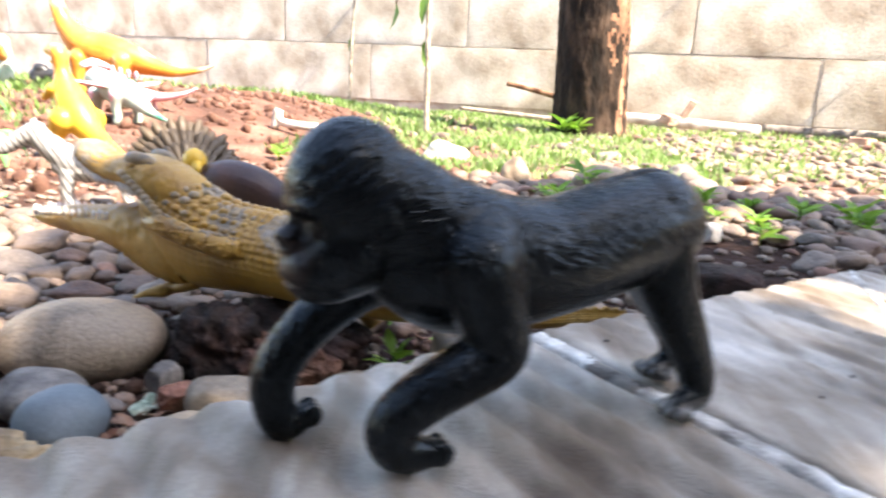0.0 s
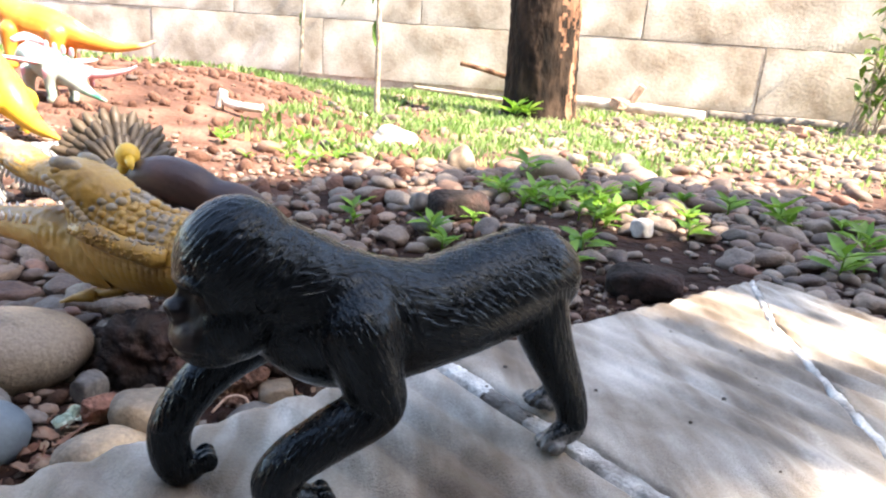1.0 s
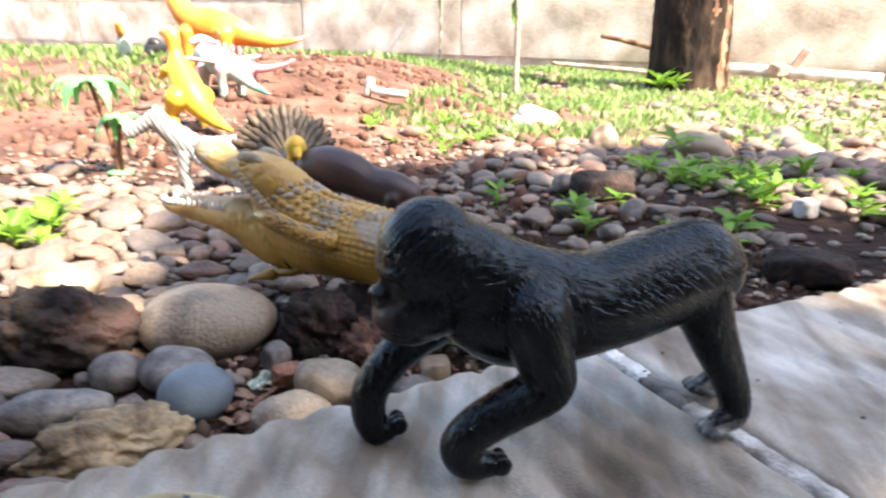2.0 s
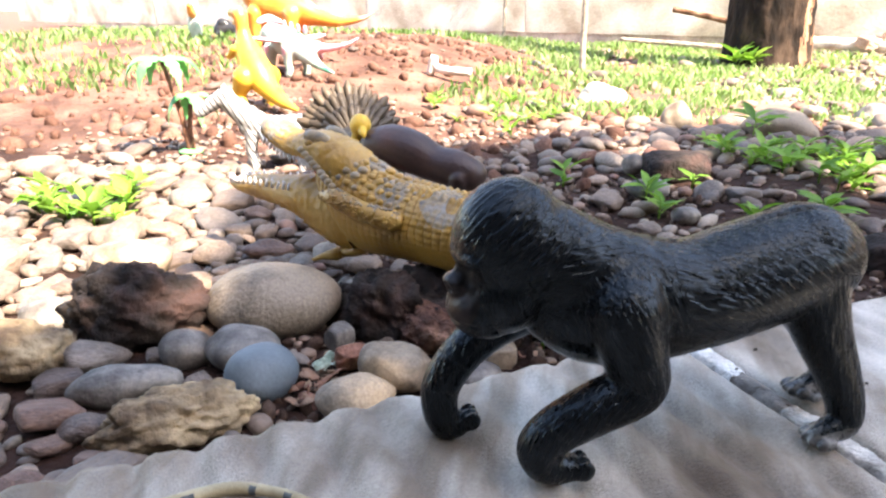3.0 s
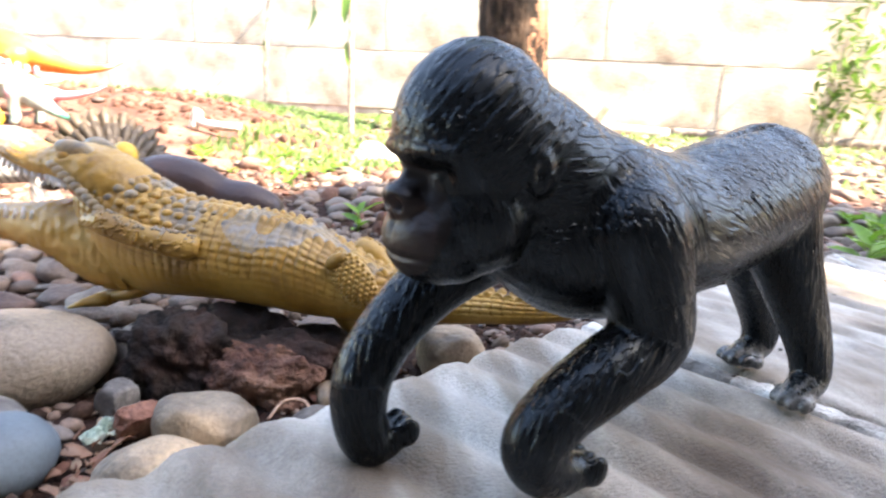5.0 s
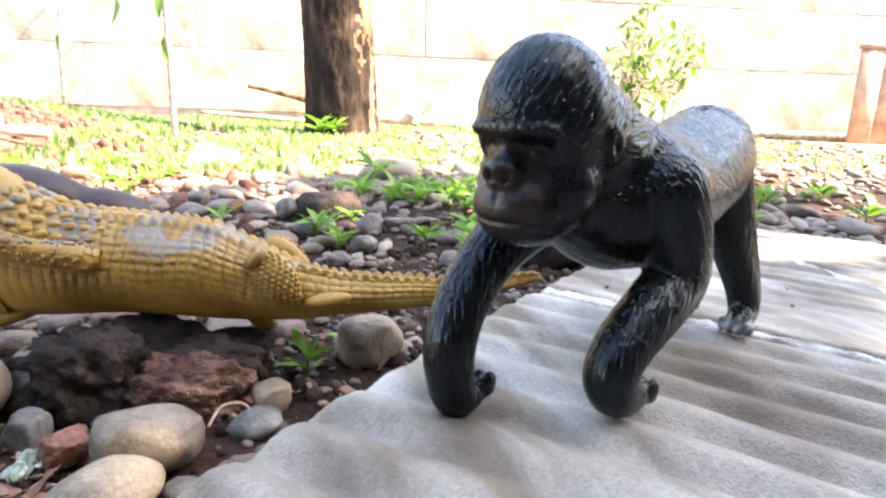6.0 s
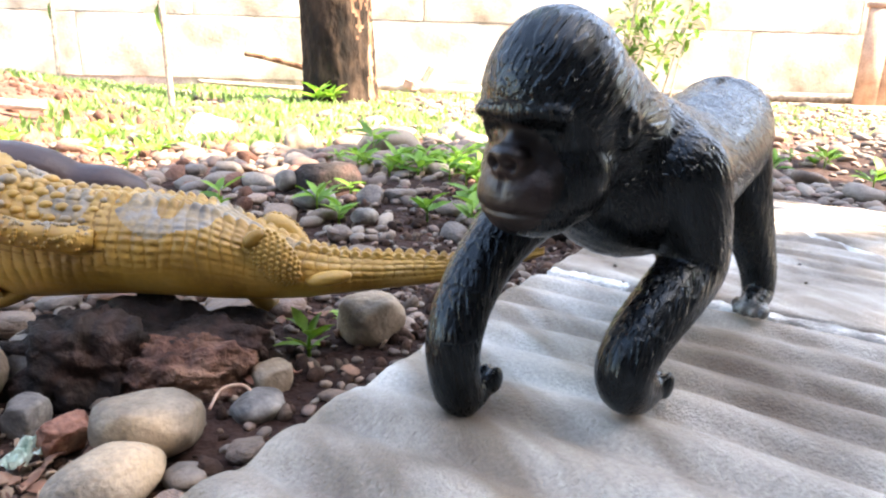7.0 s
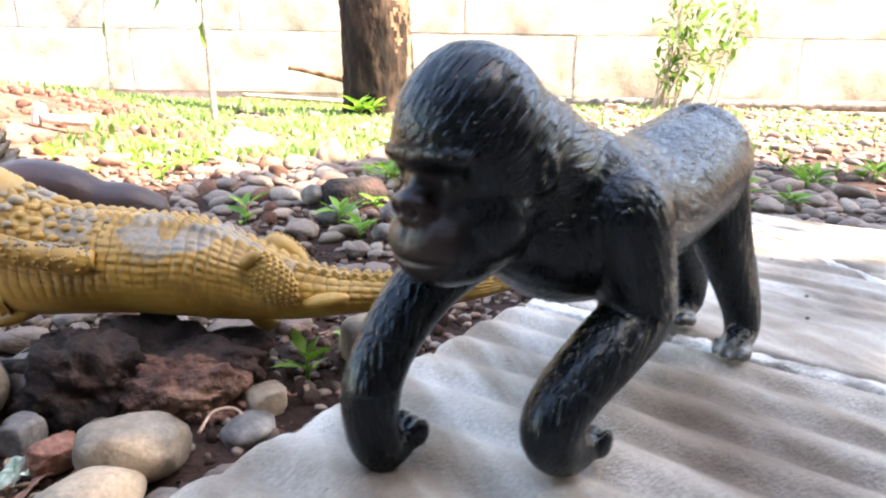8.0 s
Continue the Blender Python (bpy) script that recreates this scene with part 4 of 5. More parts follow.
def toy_crocodile():
    """Local axes: x towards the head, y to its left, z up; skin with rows of scales."""
    A = Vector((-0.94, 0.34, 0)).normalized()
    # along, centre height, half width, half height
    st = [(-0.240, 0.0400, 0.0015, 0.002), (-0.19, 0.0285, 0.0055, 0.0068), (-0.150, 0.0262, 0.009, 0.0106), (-0.110, 0.0248, 0.014, 0.0136), (-0.080, 0.0262, 0.020, 0.0188), (-0.055, 0.0310, 0.026, 0.0245), (-0.030, 0.0370, 0.031, 0.0305), (-0.008, 0.0405, 0.033, 0.0325),
          (0.029, 0.0432, 0.034, 0.0335), (0.067, 0.0440, 0.033, 0.0365), (0.095, 0.0490, 0.031, 0.0430), (0.115, 0.0560, 0.028, 0.0420), (0.132, 0.0640, 0.022, 0.0340), (0.146, 0.0720, 0.012, 0.0180), (0.152, 0.0750, 0.001, 0.0015)]
    path = smooth_path(st, 44)
    n, sides = len(path), 150
    i0 = np.arange(n)[:, None]
    P = np.array(path)
    s = P[:, 0][:, None]
    th = (2 * np.pi * np.arange(sides) / sides)[None, :]
    ct, sn = np.cos(th), np.sin(th)
    top = np.clip(sn, -1, 1)
    # scale rows: rings along the body, columns round it
    per = 0.0070
    wob1 = 0.0011 * np.sin(s * 61 + 3 * ct) + 0.0007 * np.sin(s * 143 + 7 * th)
    ring = np.abs(np.sin(np.pi * (s + wob1) / per)) ** 0.6
    cols = 30 * np.clip(P[:, 2][:, None] / 0.035, 0.3, 1.0)
    cols = np.where(cols < 18, 18, 40)
    col = np.abs(np.sin(cols * (th + 0.035 * np.sin(s * 75) + 0.02 * np.sin(s * 190 + th * 3)) / 2)) ** 0.6
    bumps = ring * col
    h = 0.0017 * bumps * np.clip(0.25 + 0.9 * (top + 0.45), 0.12, 1.0) * (0.8 + 0.35 * np.sin(s * 47 + 5 * th))
    spine = np.exp(-((np.abs(ct) - 0.30) / 0.10) ** 2) * (top > 0.5)
    h = h + 0.0032 * spine * ring
    h = h * np.clip((s + 0.25) / 0.02, 0, 1)
    hw, hh, cz = P[:, 2][:, None], P[:, 3][:, None], P[:, 1][:, None]
    flat = np.where(sn < 0, 0.92, 1.0)
    x = s + 0 * th
    y = (hw + h) * ct
    z = cz + (hh * flat + h) * sn
    V = np.stack([x, y, z], -1).reshape(-1, 3)
    F = []
    slots = []
    for i in range(n - 1):
        for k in range(sides):
            k2 = (k + 1) % sides
            F.append((i * sides + k, (i + 1) * sides + k, (i + 1) * sides + k2, i * sides + k2))
    F.append(tuple(range(sides - 1, -1, -1))[::-1])
    fi = np.arange((n - 1) * sides)
    fs_, fk = P[fi // sides, 0], 2 * np.pi * (fi % sides) / sides
    wob = np.array([noise.noise((a * 38, 0.4 * c, 0.3)) for a, c in zip(fs_, np.cos(fk) * 4)])
    patch = np.sin(fk) + 1.1 * wob
    groove = (bumps[:-1] < 0.30).ravel() & (np.sin(fk) > -0.15)
    slots = np.where((patch > 0.95 + 0.5 * np.clip(-fs_ / 0.1, 0, 1)), 1, np.where(groove, 4, 0)).tolist() + [0]
    V = [tuple(v) for v in V]

    def add(vs, fs, slot):
        o = len(V)
        V.extend(tuple(v) for v in vs)
        F.extend(tuple(i + o for i in f) for f in fs)
        slots.extend([slot] * len(fs))

    def snout(st, slot_top, slot_in, inner):
        """A jaw as a flattened tube: (x, y, z, half width, half height)."""
        pth = np.array(smooth_path(st, 16))
        m, sd = len(pth), 48
        vs = []
        for i, (px, py, pz, w, hgt) in enumerate(pth):
            d = pth[min(i + 1, m - 1)] - pth[max(i - 1, 0)]
            d = Vector((d[0], d[1], d[2])).normalized()
            side = Vector((0, 0, 1)).cross(d).normalized()
            up = d.cross(side)
            for k in range(sd):
                a = 2 * math.pi * k / sd
                c, sgn = math.cos(a), math.sin(a)
                c = math.copysign(abs(c) ** 0.75, c)
                rough = 1 + 0.07 * noise.noise((px * 240, c * 9, sgn * 9)) + 0.05 * noise.noise((px * 600, c * 20, sgn * 20))
                vs.append(Vector((px, py, pz)) + side * (w * c * rough) + up * (hgt * sgn * rough))
        fs = [(i * sd + k, (i + 1) * sd + k, (i + 1) * sd + (k + 1) % sd, i * sd + (k + 1) % sd) for i in range(m - 1) for k in range(sd)]
        fs.append(tuple((m - 1) * sd + k for k in range(sd)))
        o = len(slots)
        add(vs, fs, slot_top)
        for j in range(len(fs) - 1):
            k = j % sd
            if inner < 0 and pth[j // sd][0] > 0.188 + 0.006 * math.sin(k * 1.7) and math.sin(2 * math.pi * k / sd) > -0.2:
                slots[o + j] = 1
            if (math.sin(2 * math.pi * (k + 0.5) / sd) * inner) > 0.6:
                slots[o + j] = slot_in
        # teeth
        for i in range(40, m - 1, 4):
            px, py, pz, w, hgt = pth[i]
            d = pth[min(i + 1, m - 1)] - pth[max(i - 1, 0)]
            d = Vector((d[0], d[1], d[2])).normalized()
            side = Vector((0, 0, 1)).cross(d).normalized()
            up = d.cross(side)
            for sg in (1, -1):
                b = Vector((px, py, pz)) + side * (w * 0.86 * sg) + up * (inner * hgt * 0.45)
                ln = 0.0084 * (0.75 + 0.4 * ((i * 7) % 5) / 5)
                add(*tube([b, b + up * inner * ln * 0.6, b + up * inner * ln], [0.0022, 0.0016, 0.0003], 7), 2)

    snout([(0.088, 0.000, 0.066, 0.012, 0.012), (0.108, 0.000, 0.0785, 0.0225, 0.0200), (0.130, 0.000, 0.0900, 0.024, 0.0200), (0.150, 0.000, 0.097, 0.022, 0.0160), (0.172, 0.000, 0.097, 0.0195, 0.0115), (0.190, 0.000, 0.102, 0.0180, 0.0105), (0.205, 0.000, 0.110, 0.0165, 0.0105), (0.215, 0.000, 0.115, 0.0095, 0.0060)], 0, 3, -1)
    snout([(0.100, 0.000, 0.040, 0.026, 0.032), (0.130, 0.000, 0.042, 0.026, 0.030), (0.160, 0.000, 0.049, 0.024, 0.0225), (0.190, 0.000, 0.0505, 0.0205, 0.0155), (0.225, 0.000, 0.0500, 0.0165, 0.0120), (0.255, 0.000, 0.0490, 0.0130, 0.0080), (0.272, 0.000, 0.0485, 0.0070, 0.0040)], 0, 0, 1)
    rnd = random.Random(12)
    for sg in (1, -1):
        # brow hood over the eye, eye, and a ridge down the cheek
        add((ICO[3][0] * (0.0150, 0.0062, 0.0070) @ np.array(pose(0, 0, 0, 0, -12, 8 * sg).to_3x3()).T + (0.141, sg * 0.0125, 0.1085)).tolist(), ICO[3][1], 1)
        add((ICO[3][0] * (0.0062, 0.0030, 0.0042) + (0.146, sg * 0.0178, 0.1040)).tolist(), ICO[3][1], 4)
        for k in range(9):
            t = k / 8
            add((ICO[2][0] * (0.0062 - 0.002 * t, 0.0034, 0.0036) + (0.152 - 0.040 * t, sg * (0.0205 + 0.0085 * t), 0.0985 - 0.026 * t)).tolist(), ICO[2][1], 1)
        # rounded scutes in rows over the neck and shoulders
        for row, ang in enumerate((0.18, 0.42, 0.66, 0.90, 1.14)):
            for k in range(13 - row):
                x0 = 0.131 - 0.0092 * k - 0.004 * (row % 2)
                hw0, hh0, cz0 = (np.interp(x0, P[:, 0], P[:, q]) for q in (2, 3, 1))
                big = (1.0 - 0.09 * row) * rnd.uniform(0.85, 1.1) * (1.0 if k < 9 else 0.75)
                add((ICO[2][0] * (0.0056 * big, 0.0046 * big, 0.0040 * big) + (x0, sg * hw0 * math.sin(ang), cz0 + hh0 * math.cos(ang))).tolist(), ICO[2][1], 1 if noise.noise((x0 * 45, row * 0.6, 3.3)) > -0.05 else 0)
        # low spine teeth along the tail
        for k in range(16):
            x0 = -0.060 - 0.0095 * k
            hw0, hh0, cz0 = (np.interp(x0, P[:, 0], P[:, q]) for q in (2, 3, 1))
            add((ICO[1][0] * (0.0040, 0.0012, 0.0030 * (1 - 0.03 * k)) + (x0, sg * hw0 * 0.45, cz0 + hh0 * 0.90)).tolist(), ICO[1][1], 0)
        # fore leg folded back along the side, grey on top
        pts = smooth_path([(0.122, sg * 0.031, 0.064), (0.100, sg * 0.0365, 0.0655), (0.075, sg * 0.0375, 0.0600), (0.050, sg * 0.0355, 0.0560), (0.036, sg * 0.0325, 0.0550)], 10)
        lr = np.interp(np.linspace(0, 1, len(pts)), (0, 0.25, 0.6, 0.85, 1), (0.004, 0.0085, 0.0080, 0.0092, 0.0055))
        add(*tube([tuple(p) for p in pts], lr, 18), 0)
        for k in range(150):
            t = rnd.random()
            p = Vector(pts[int(t * (len(pts) - 1))])
            r0 = float(lr[int(t * (len(pts) - 1))])
            a = rnd.uniform(-0.5, 1.75)
            add((ICO[1][0] * 0.0015 + (p.x, p.y + sg * r0 * math.cos(a), p.z + r0 * math.sin(a))).tolist(), ICO[1][1], 1 if a > 0.75 else 0)
        # fore foot reaching forward under the chest
        pts = smooth_path([(0.086, sg * 0.008, 0.020), (0.098, sg * 0.011, 0.013), (0.110, sg * 0.013, 0.008), (0.120, sg * 0.014, 0.006)], 8)
        add(*tube([tuple(p) for p in pts], [0.0070 - 0.00016 * i for i in range(len(pts))], 14), 0)
        for k in range(4):
            b = Vector((0.117, sg * (0.008 + 0.004 * k), 0.005))
            add(*tube([b, b + Vector((0.014, sg * 0.003 * (k - 1), -0.001)), b + Vector((0.024, sg * 0.005 * (k - 1), -0.005))], [0.0042, 0.0033, 0.001], 8), 0)
        # hind leg folded back: lumpy thigh with raised scales
        lean = np.array(pose(0, 0, 0, 0, 38, 0).to_3x3())
        hip = np.array((-0.066, sg * 0.021, 0.042))
        add((ICO[3][0] * (0.0125, 0.0085, 0.0205) @ lean.T + hip).tolist(), ICO[3][1], 0)
        add((ICO[3][0] * (0.0080, 0.0050, 0.0050) @ lean.T + hip + (0.011, sg * 0.004, 0.012)).tolist(), ICO[3][1], 4)
        for k in range(220):
            zf = 1 - 2 * (k + 0.5) / 220
            d = np.array((math.sqrt(1 - zf * zf) * math.cos(2.39996 * k), math.sqrt(1 - zf * zf) * math.sin(2.39996 * k), zf))
            if d[1] * sg > 0.1:
                add((ICO[1][0] * 0.0016 + (d * (0.0125, 0.0085, 0.0205)) @ lean.T + hip).tolist(), ICO[1][1], 0)
        fv = (ICO[3][0] * (0.0150, 0.0060, 0.0048) + (-0.099, sg * 0.020, 0.0275))
        fv[:, 2] -= 0.15 * (fv[:, 0] + 0.099)
        add(fv.tolist(), ICO[3][1], 0)
    # hind foot hanging below
    pts = smooth_path([(-0.045, -0.010, 0.012), (-0.050, -0.012, 0.004), (-0.056, -0.012, -0.004)], 6)
    add(*tube([tuple(p) for p in pts], [0.0095 - 0.0002 * i for i in range(len(pts))], 12), 0)
    ob = obj("toy_crocodile", V, F, [CROCY, CROCG, TOOTH, MOUTH, CROCD], None, True, slots)
    left = Vector((0, 0, 1)).cross(A)
    ob.matrix_basis = Matrix.Translation((-0.09, 0.498, 0)) @ Matrix((A, left, (0, 0, 1))).transposed().to_4x4()
    tagged(ob, "yellow rubber toy crocodile with open jaws lying on lava rocks", "toy figure")


toy_crocodile()
pebbles()


# ---- toys in the garden bed ----
ORANGE = mat("orange_plastic", [(0.62, 0.20, 0.03), (0.75, 0.33, 0.06), (0.72, 0.58, 0.42)], scale=9, fine=200, rough=0.4, var=0.15)
YELLOW = mat("yellow_plastic", [(0.62, 0.34, 0.03), (0.72, 0.46, 0.06)], scale=14, fine=200, rough=0.4, var=0.2)
PALE = mat("pale_green_plastic", [(0.40, 0.42, 0.38), (0.40, 0.50, 0.43), (0.06, 0.28, 0.17)], scale=18, fine=200, rough=0.4, var=0.15)
PINK = mat("pink_plastic", [(0.66, 0.32, 0.38), (0.74, 0.48, 0.50)], scale=20, fine=200, rough=0.4, var=0.15)
GREENP = mat("green_plastic", [(0.08, 0.40, 0.11), (0.20, 0.58, 0.20)], scale=30, fine=200, rough=0.4, var=0.2, through_light=0.2)
BROWNP = mat("dark_brown_plastic", [(0.030, 0.018, 0.018), (0.05, 0.028, 0.024), (0.12, 0.06, 0.042)], scale=7, fine=200, rough=0.42, var=0.25, bump=0.0005)
QUILL = mat("brown_quill_plastic", [(0.055, 0.040, 0.027), (0.125, 0.092, 0.060)], scale=30, fine=300, rough=0.5, by="island", var=0.25)
BLACKP = mat("black_plastic", [(0.015, 0.015, 0.017), (0.03, 0.03, 0.03)], scale=20, fine=200, rough=0.4)
TRUNKP = mat("brown_plastic", [(0.12, 0.05, 0.03), (0.22, 0.10, 0.06)], scale=60, fine=300, rough=0.5, bump=0.001)


def stripes_mat():
    m = mat("zebra_stripes", [(0.55, 0.53, 0.51), (0.64, 0.62, 0.60)], scale=20, fine=200, rough=0.45, var=0.1)
    N, L = m.node_tree.nodes, m.node_tree.links.new
    w = N.new("ShaderNodeTexWave")
    w.inputs["Scale"].default_value, w.inputs["Distortion"].default_value, w.inputs["Detail Scale"].default_value = 42, 2.0, 1.5
    mp = N.new("ShaderNodeMapping")
    mp.inputs["Rotation"].default_value = (0, radians(-28), 0)
    L(N.new("ShaderNodeTexCoord").outputs["Object"], mp.inputs[0])
    L(mp.outputs[0], w.inputs["Vector"])
    rp = N.new("ShaderNodeValToRGB")
    rp.color_ramp.elements[0].position, rp.color_ramp.elements[1].position = 0.25, 0.36
    rp.color_ramp.elements[0].color = (0.09, 0.09, 0.095, 1)
    rp.color_ramp.elements[1].color = (0.40, 0.39, 0.38, 1)
    L(w.outputs["Fac"], rp.inputs[0])
    L(rp.outputs[0], N["Principled BSDF"].inputs["Base Color"])
    return m


ZEBRA = stripes_mat()


def toy(name, chains, blobs, material, x, y, yaw, label, voxel=0.0022, smooth=3, z=None, extra=()):
    """extra: (material, test on face centres) pairs that repaint regions."""
    me = sculpt(name, chains, blobs, voxel, smooth)
    me.materials.append(material)
    c = centres_of(me)
    slot = np.zeros(len(c), np.int32)
    for k, (m, test) in enumerate(extra):
        me.materials.append(m)
        slot[test(c)] = k + 1
    me.polygons.foreach_set("material_index", slot)
    ob = new(name, me)
    ob.matrix_basis = pose(x, y, ground_z(x, y) - 0.002 if z is None else z, 0, 0, yaw)
    return tagged(ob, label, "toy figure")


def legs4(x0, x1, w, h, r):
    out = []
    for x in (x0, x1):
        for s in (1, -1):
            out.append([(x, s * w, h, r * 1.5), (x + 0.004, s * w, h * 0.55, r), (x, s * w, h * 0.25, r * 0.8), (x + 0.003, s * w, r * 0.7, r * 0.9)])
    return out


# zebra, facing the crocodile's open mouth
toy("toy_zebra", [[(-0.060, 0, 0.070, 0.019), (-0.03, 0, 0.068, 0.019), (0.0, 0, 0.068, 0.019), (0.024, 0, 0.072, 0.017)],
                  [(0.016, 0, 0.076, 0.020), (0.038, 0, 0.095, 0.0165), (0.056, 0, 0.114, 0.0125)],
                  [(0.054, 0, 0.115, 0.0135), (0.074, 0, 0.104, 0.0105), (0.092, 0, 0.092, 0.0085)]] + legs4(-0.052, 0.020, 0.010, 0.062, 0.0065),
    [((0.055, 0.006, 0.126), (0.003, 0.002, 0.007), (0, 0, 0)), ((0.055, -0.006, 0.126), (0.003, 0.002, 0.007), (0, 0, 0))],
    ZEBRA, -0.492, 0.94, 198, "grey and white striped plastic toy zebra", 0.0015).scale = (1.06, 1.06, 1.06)
# upright yellow dinosaur
toy("toy_dinosaur", [[(0.085, 0, 0.212, 0.010), (0.052, 0, 0.208, 0.017), (0.045, 0, 0.170, 0.015), (0.030, 0, 0.125, 0.029), (0.0, 0, 0.085, 0.035), (-0.035, 0, 0.055, 0.025), (-0.085, 0, 0.030, 0.015), (-0.14, 0, 0.016, 0.005)],
                     [(0.080, 0, 0.190, 0.005), (0.055, 0, 0.192, 0.009)],
                     [(0.005, 0.032, 0.075, 0.026), (0.022, 0.038, 0.040, 0.015), (0.012, 0.040, 0.012, 0.013), (0.035, 0.042, 0.008, 0.008)],
                     [(0.005, -0.032, 0.075, 0.026), (0.022, -0.038, 0.040, 0.015), (0.012, -0.040, 0.012, 0.013), (0.035, -0.042, 0.008, 0.008)],
                     [(0.045, 0.026, 0.135, 0.010), (0.062, 0.030, 0.118, 0.007), (0.075, 0.028, 0.122, 0.004)],
                     [(0.045, -0.026, 0.135, 0.010), (0.062, -0.030, 0.118, 0.007), (0.075, -0.028, 0.122, 0.004)]], [],
    YELLOW, -0.735, 1.38, 150, "upright yellow and orange plastic toy dinosaur", 0.003, 3, None, [(ORANGE, lambda c: (c[:, 2] > 0.155) & (c[:, 0] < 0.06))])
# long orange dinosaur
toy("toy_dinosaur", [[(0.235, 0, 0.330, 0.018), (0.205, 0, 0.340, 0.022), (0.185, 0, 0.300, 0.020), (0.160, 0, 0.220, 0.028), (0.100, 0, 0.155, 0.048), (0.03, 0, 0.135, 0.058), (-0.04, 0, 0.120, 0.048), (-0.11, 0, 0.100, 0.030), (-0.19, 0, 0.085, 0.017), (-0.27, 0, 0.095, 0.009), (-0.31, 0, 0.112, 0.004)]] + legs4(-0.035, 0.10, 0.038, 0.11, 0.019), [],
    ORANGE, -1.025, 2.16, 178, "large orange and white plastic toy dinosaur with curled tail", 0.0042)
# pale dinosaur with pink crest
toy("toy_dinosaur", [[(0.130, 0, 0.100, 0.016), (0.095, 0, 0.115, 0.026), (0.05, 0, 0.095, 0.036), (0.0, 0, 0.085, 0.040), (-0.05, 0, 0.065, 0.026), (-0.11, 0, 0.035, 0.012), (-0.17, 0, 0.018, 0.004)],
                     [(0.100, 0.035, 0.145, 0.008), (0.105, 0.0, 0.155, 0.010), (0.100, -0.035, 0.145, 0.008)]] + legs4(-0.02, 0.06, 0.030, 0.075, 0.013),
    [((0.03 - 0.03 * k, 0, 0.135 - 0.004 * k), (0.010, 0.004, 0.016), (0, 0, 0)) for k in range(4)] + [((0.02, sg * 0.075, 0.100), (0.026, 0.062, 0.006), (sg * 8, 0, 0)) for sg in (1, -1)],
    PALE, -0.825, 1.76, 152, "white and green plastic toy dinosaur with pink crest", 0.003, 3, None, [(PINK, lambda c: (c[:, 2] > 0.120) | (np.abs(c[:, 1]) > 0.046))])
# toy pterosaur-like pink wing shape lying behind it
toy("toy_dinosaur", [[(0.10, 0.0, 0.040, 0.010), (0.05, 0, 0.050, 0.016), (0.0, 0, 0.045, 0.018), (-0.06, 0, 0.040, 0.012), (-0.13, 0, 0.055, 0.007), (-0.16, 0, 0.070, 0.004)]] + legs4(-0.02, 0.05, 0.018, 0.035, 0.007), [],
    PINK, -0.85, 1.95, 172, "pink plastic toy dinosaur with bent tail", 0.0026)
# dark brown animal behind the crocodile
toy("toy_buffalo", [[(0.062, 0.0, 0.096, 0.023), (0.040, 0, 0.098, 0.026), (0.012, 0, 0.092, 0.026), (-0.016, 0, 0.082, 0.022), (-0.044, 0, 0.078, 0.023), (-0.062, 0, 0.073, 0.020)],
                    [(0.066, 0, 0.094, 0.020), (0.086, 0, 0.080, 0.016), (0.104, 0, 0.066, 0.011)]] + legs4(-0.055, 0.045, 0.014, 0.070, 0.0085),
    [((0.092, 0.014, 0.098), (0.004, 0.009, 0.004), (25, 0, 0)), ((0.092, -0.014, 0.098), (0.004, 0.009, 0.004), (-25, 0, 0))],
    BROWNP, -0.186, 0.745, 166, "dark brown plastic toy buffalo standing behind the crocodile", 0.0018)
# small far toys
toy("toy_bird", [[(0.0, 0, 0.15, 0.018), (0.0, 0, 0.11, 0.022), (0, 0, 0.06, 0.026), (0, 0, 0.015, 0.02)], [(0, 0.045, 0.125, 0.012), (0, 0.02, 0.10, 0.018), (0, -0.02, 0.10, 0.018), (0, -0.045, 0.125, 0.012)]], [],
    PALE, -1.47, 2.30, 200, "orange, white and green plastic toy bird", 0.0035, 3, None, [(ORANGE, lambda c: np.abs(c[:, 1]) > 0.026)])
toy("toy_truck", [[(-0.04, 0, 0.03, 0.026), (0.04, 0, 0.03, 0.026)], [(0.02, 0, 0.05, 0.022), (0.03, 0, 0.052, 0.022)]], [((x, s * 0.026, 0.014), (0.014, 0.007, 0.014), (0, 0, 0)) for x in (-0.035, 0.035) for s in (1, -1)],
    BLACKP, -1.42, 2.46, 190, "small black plastic toy truck", 0.0035)


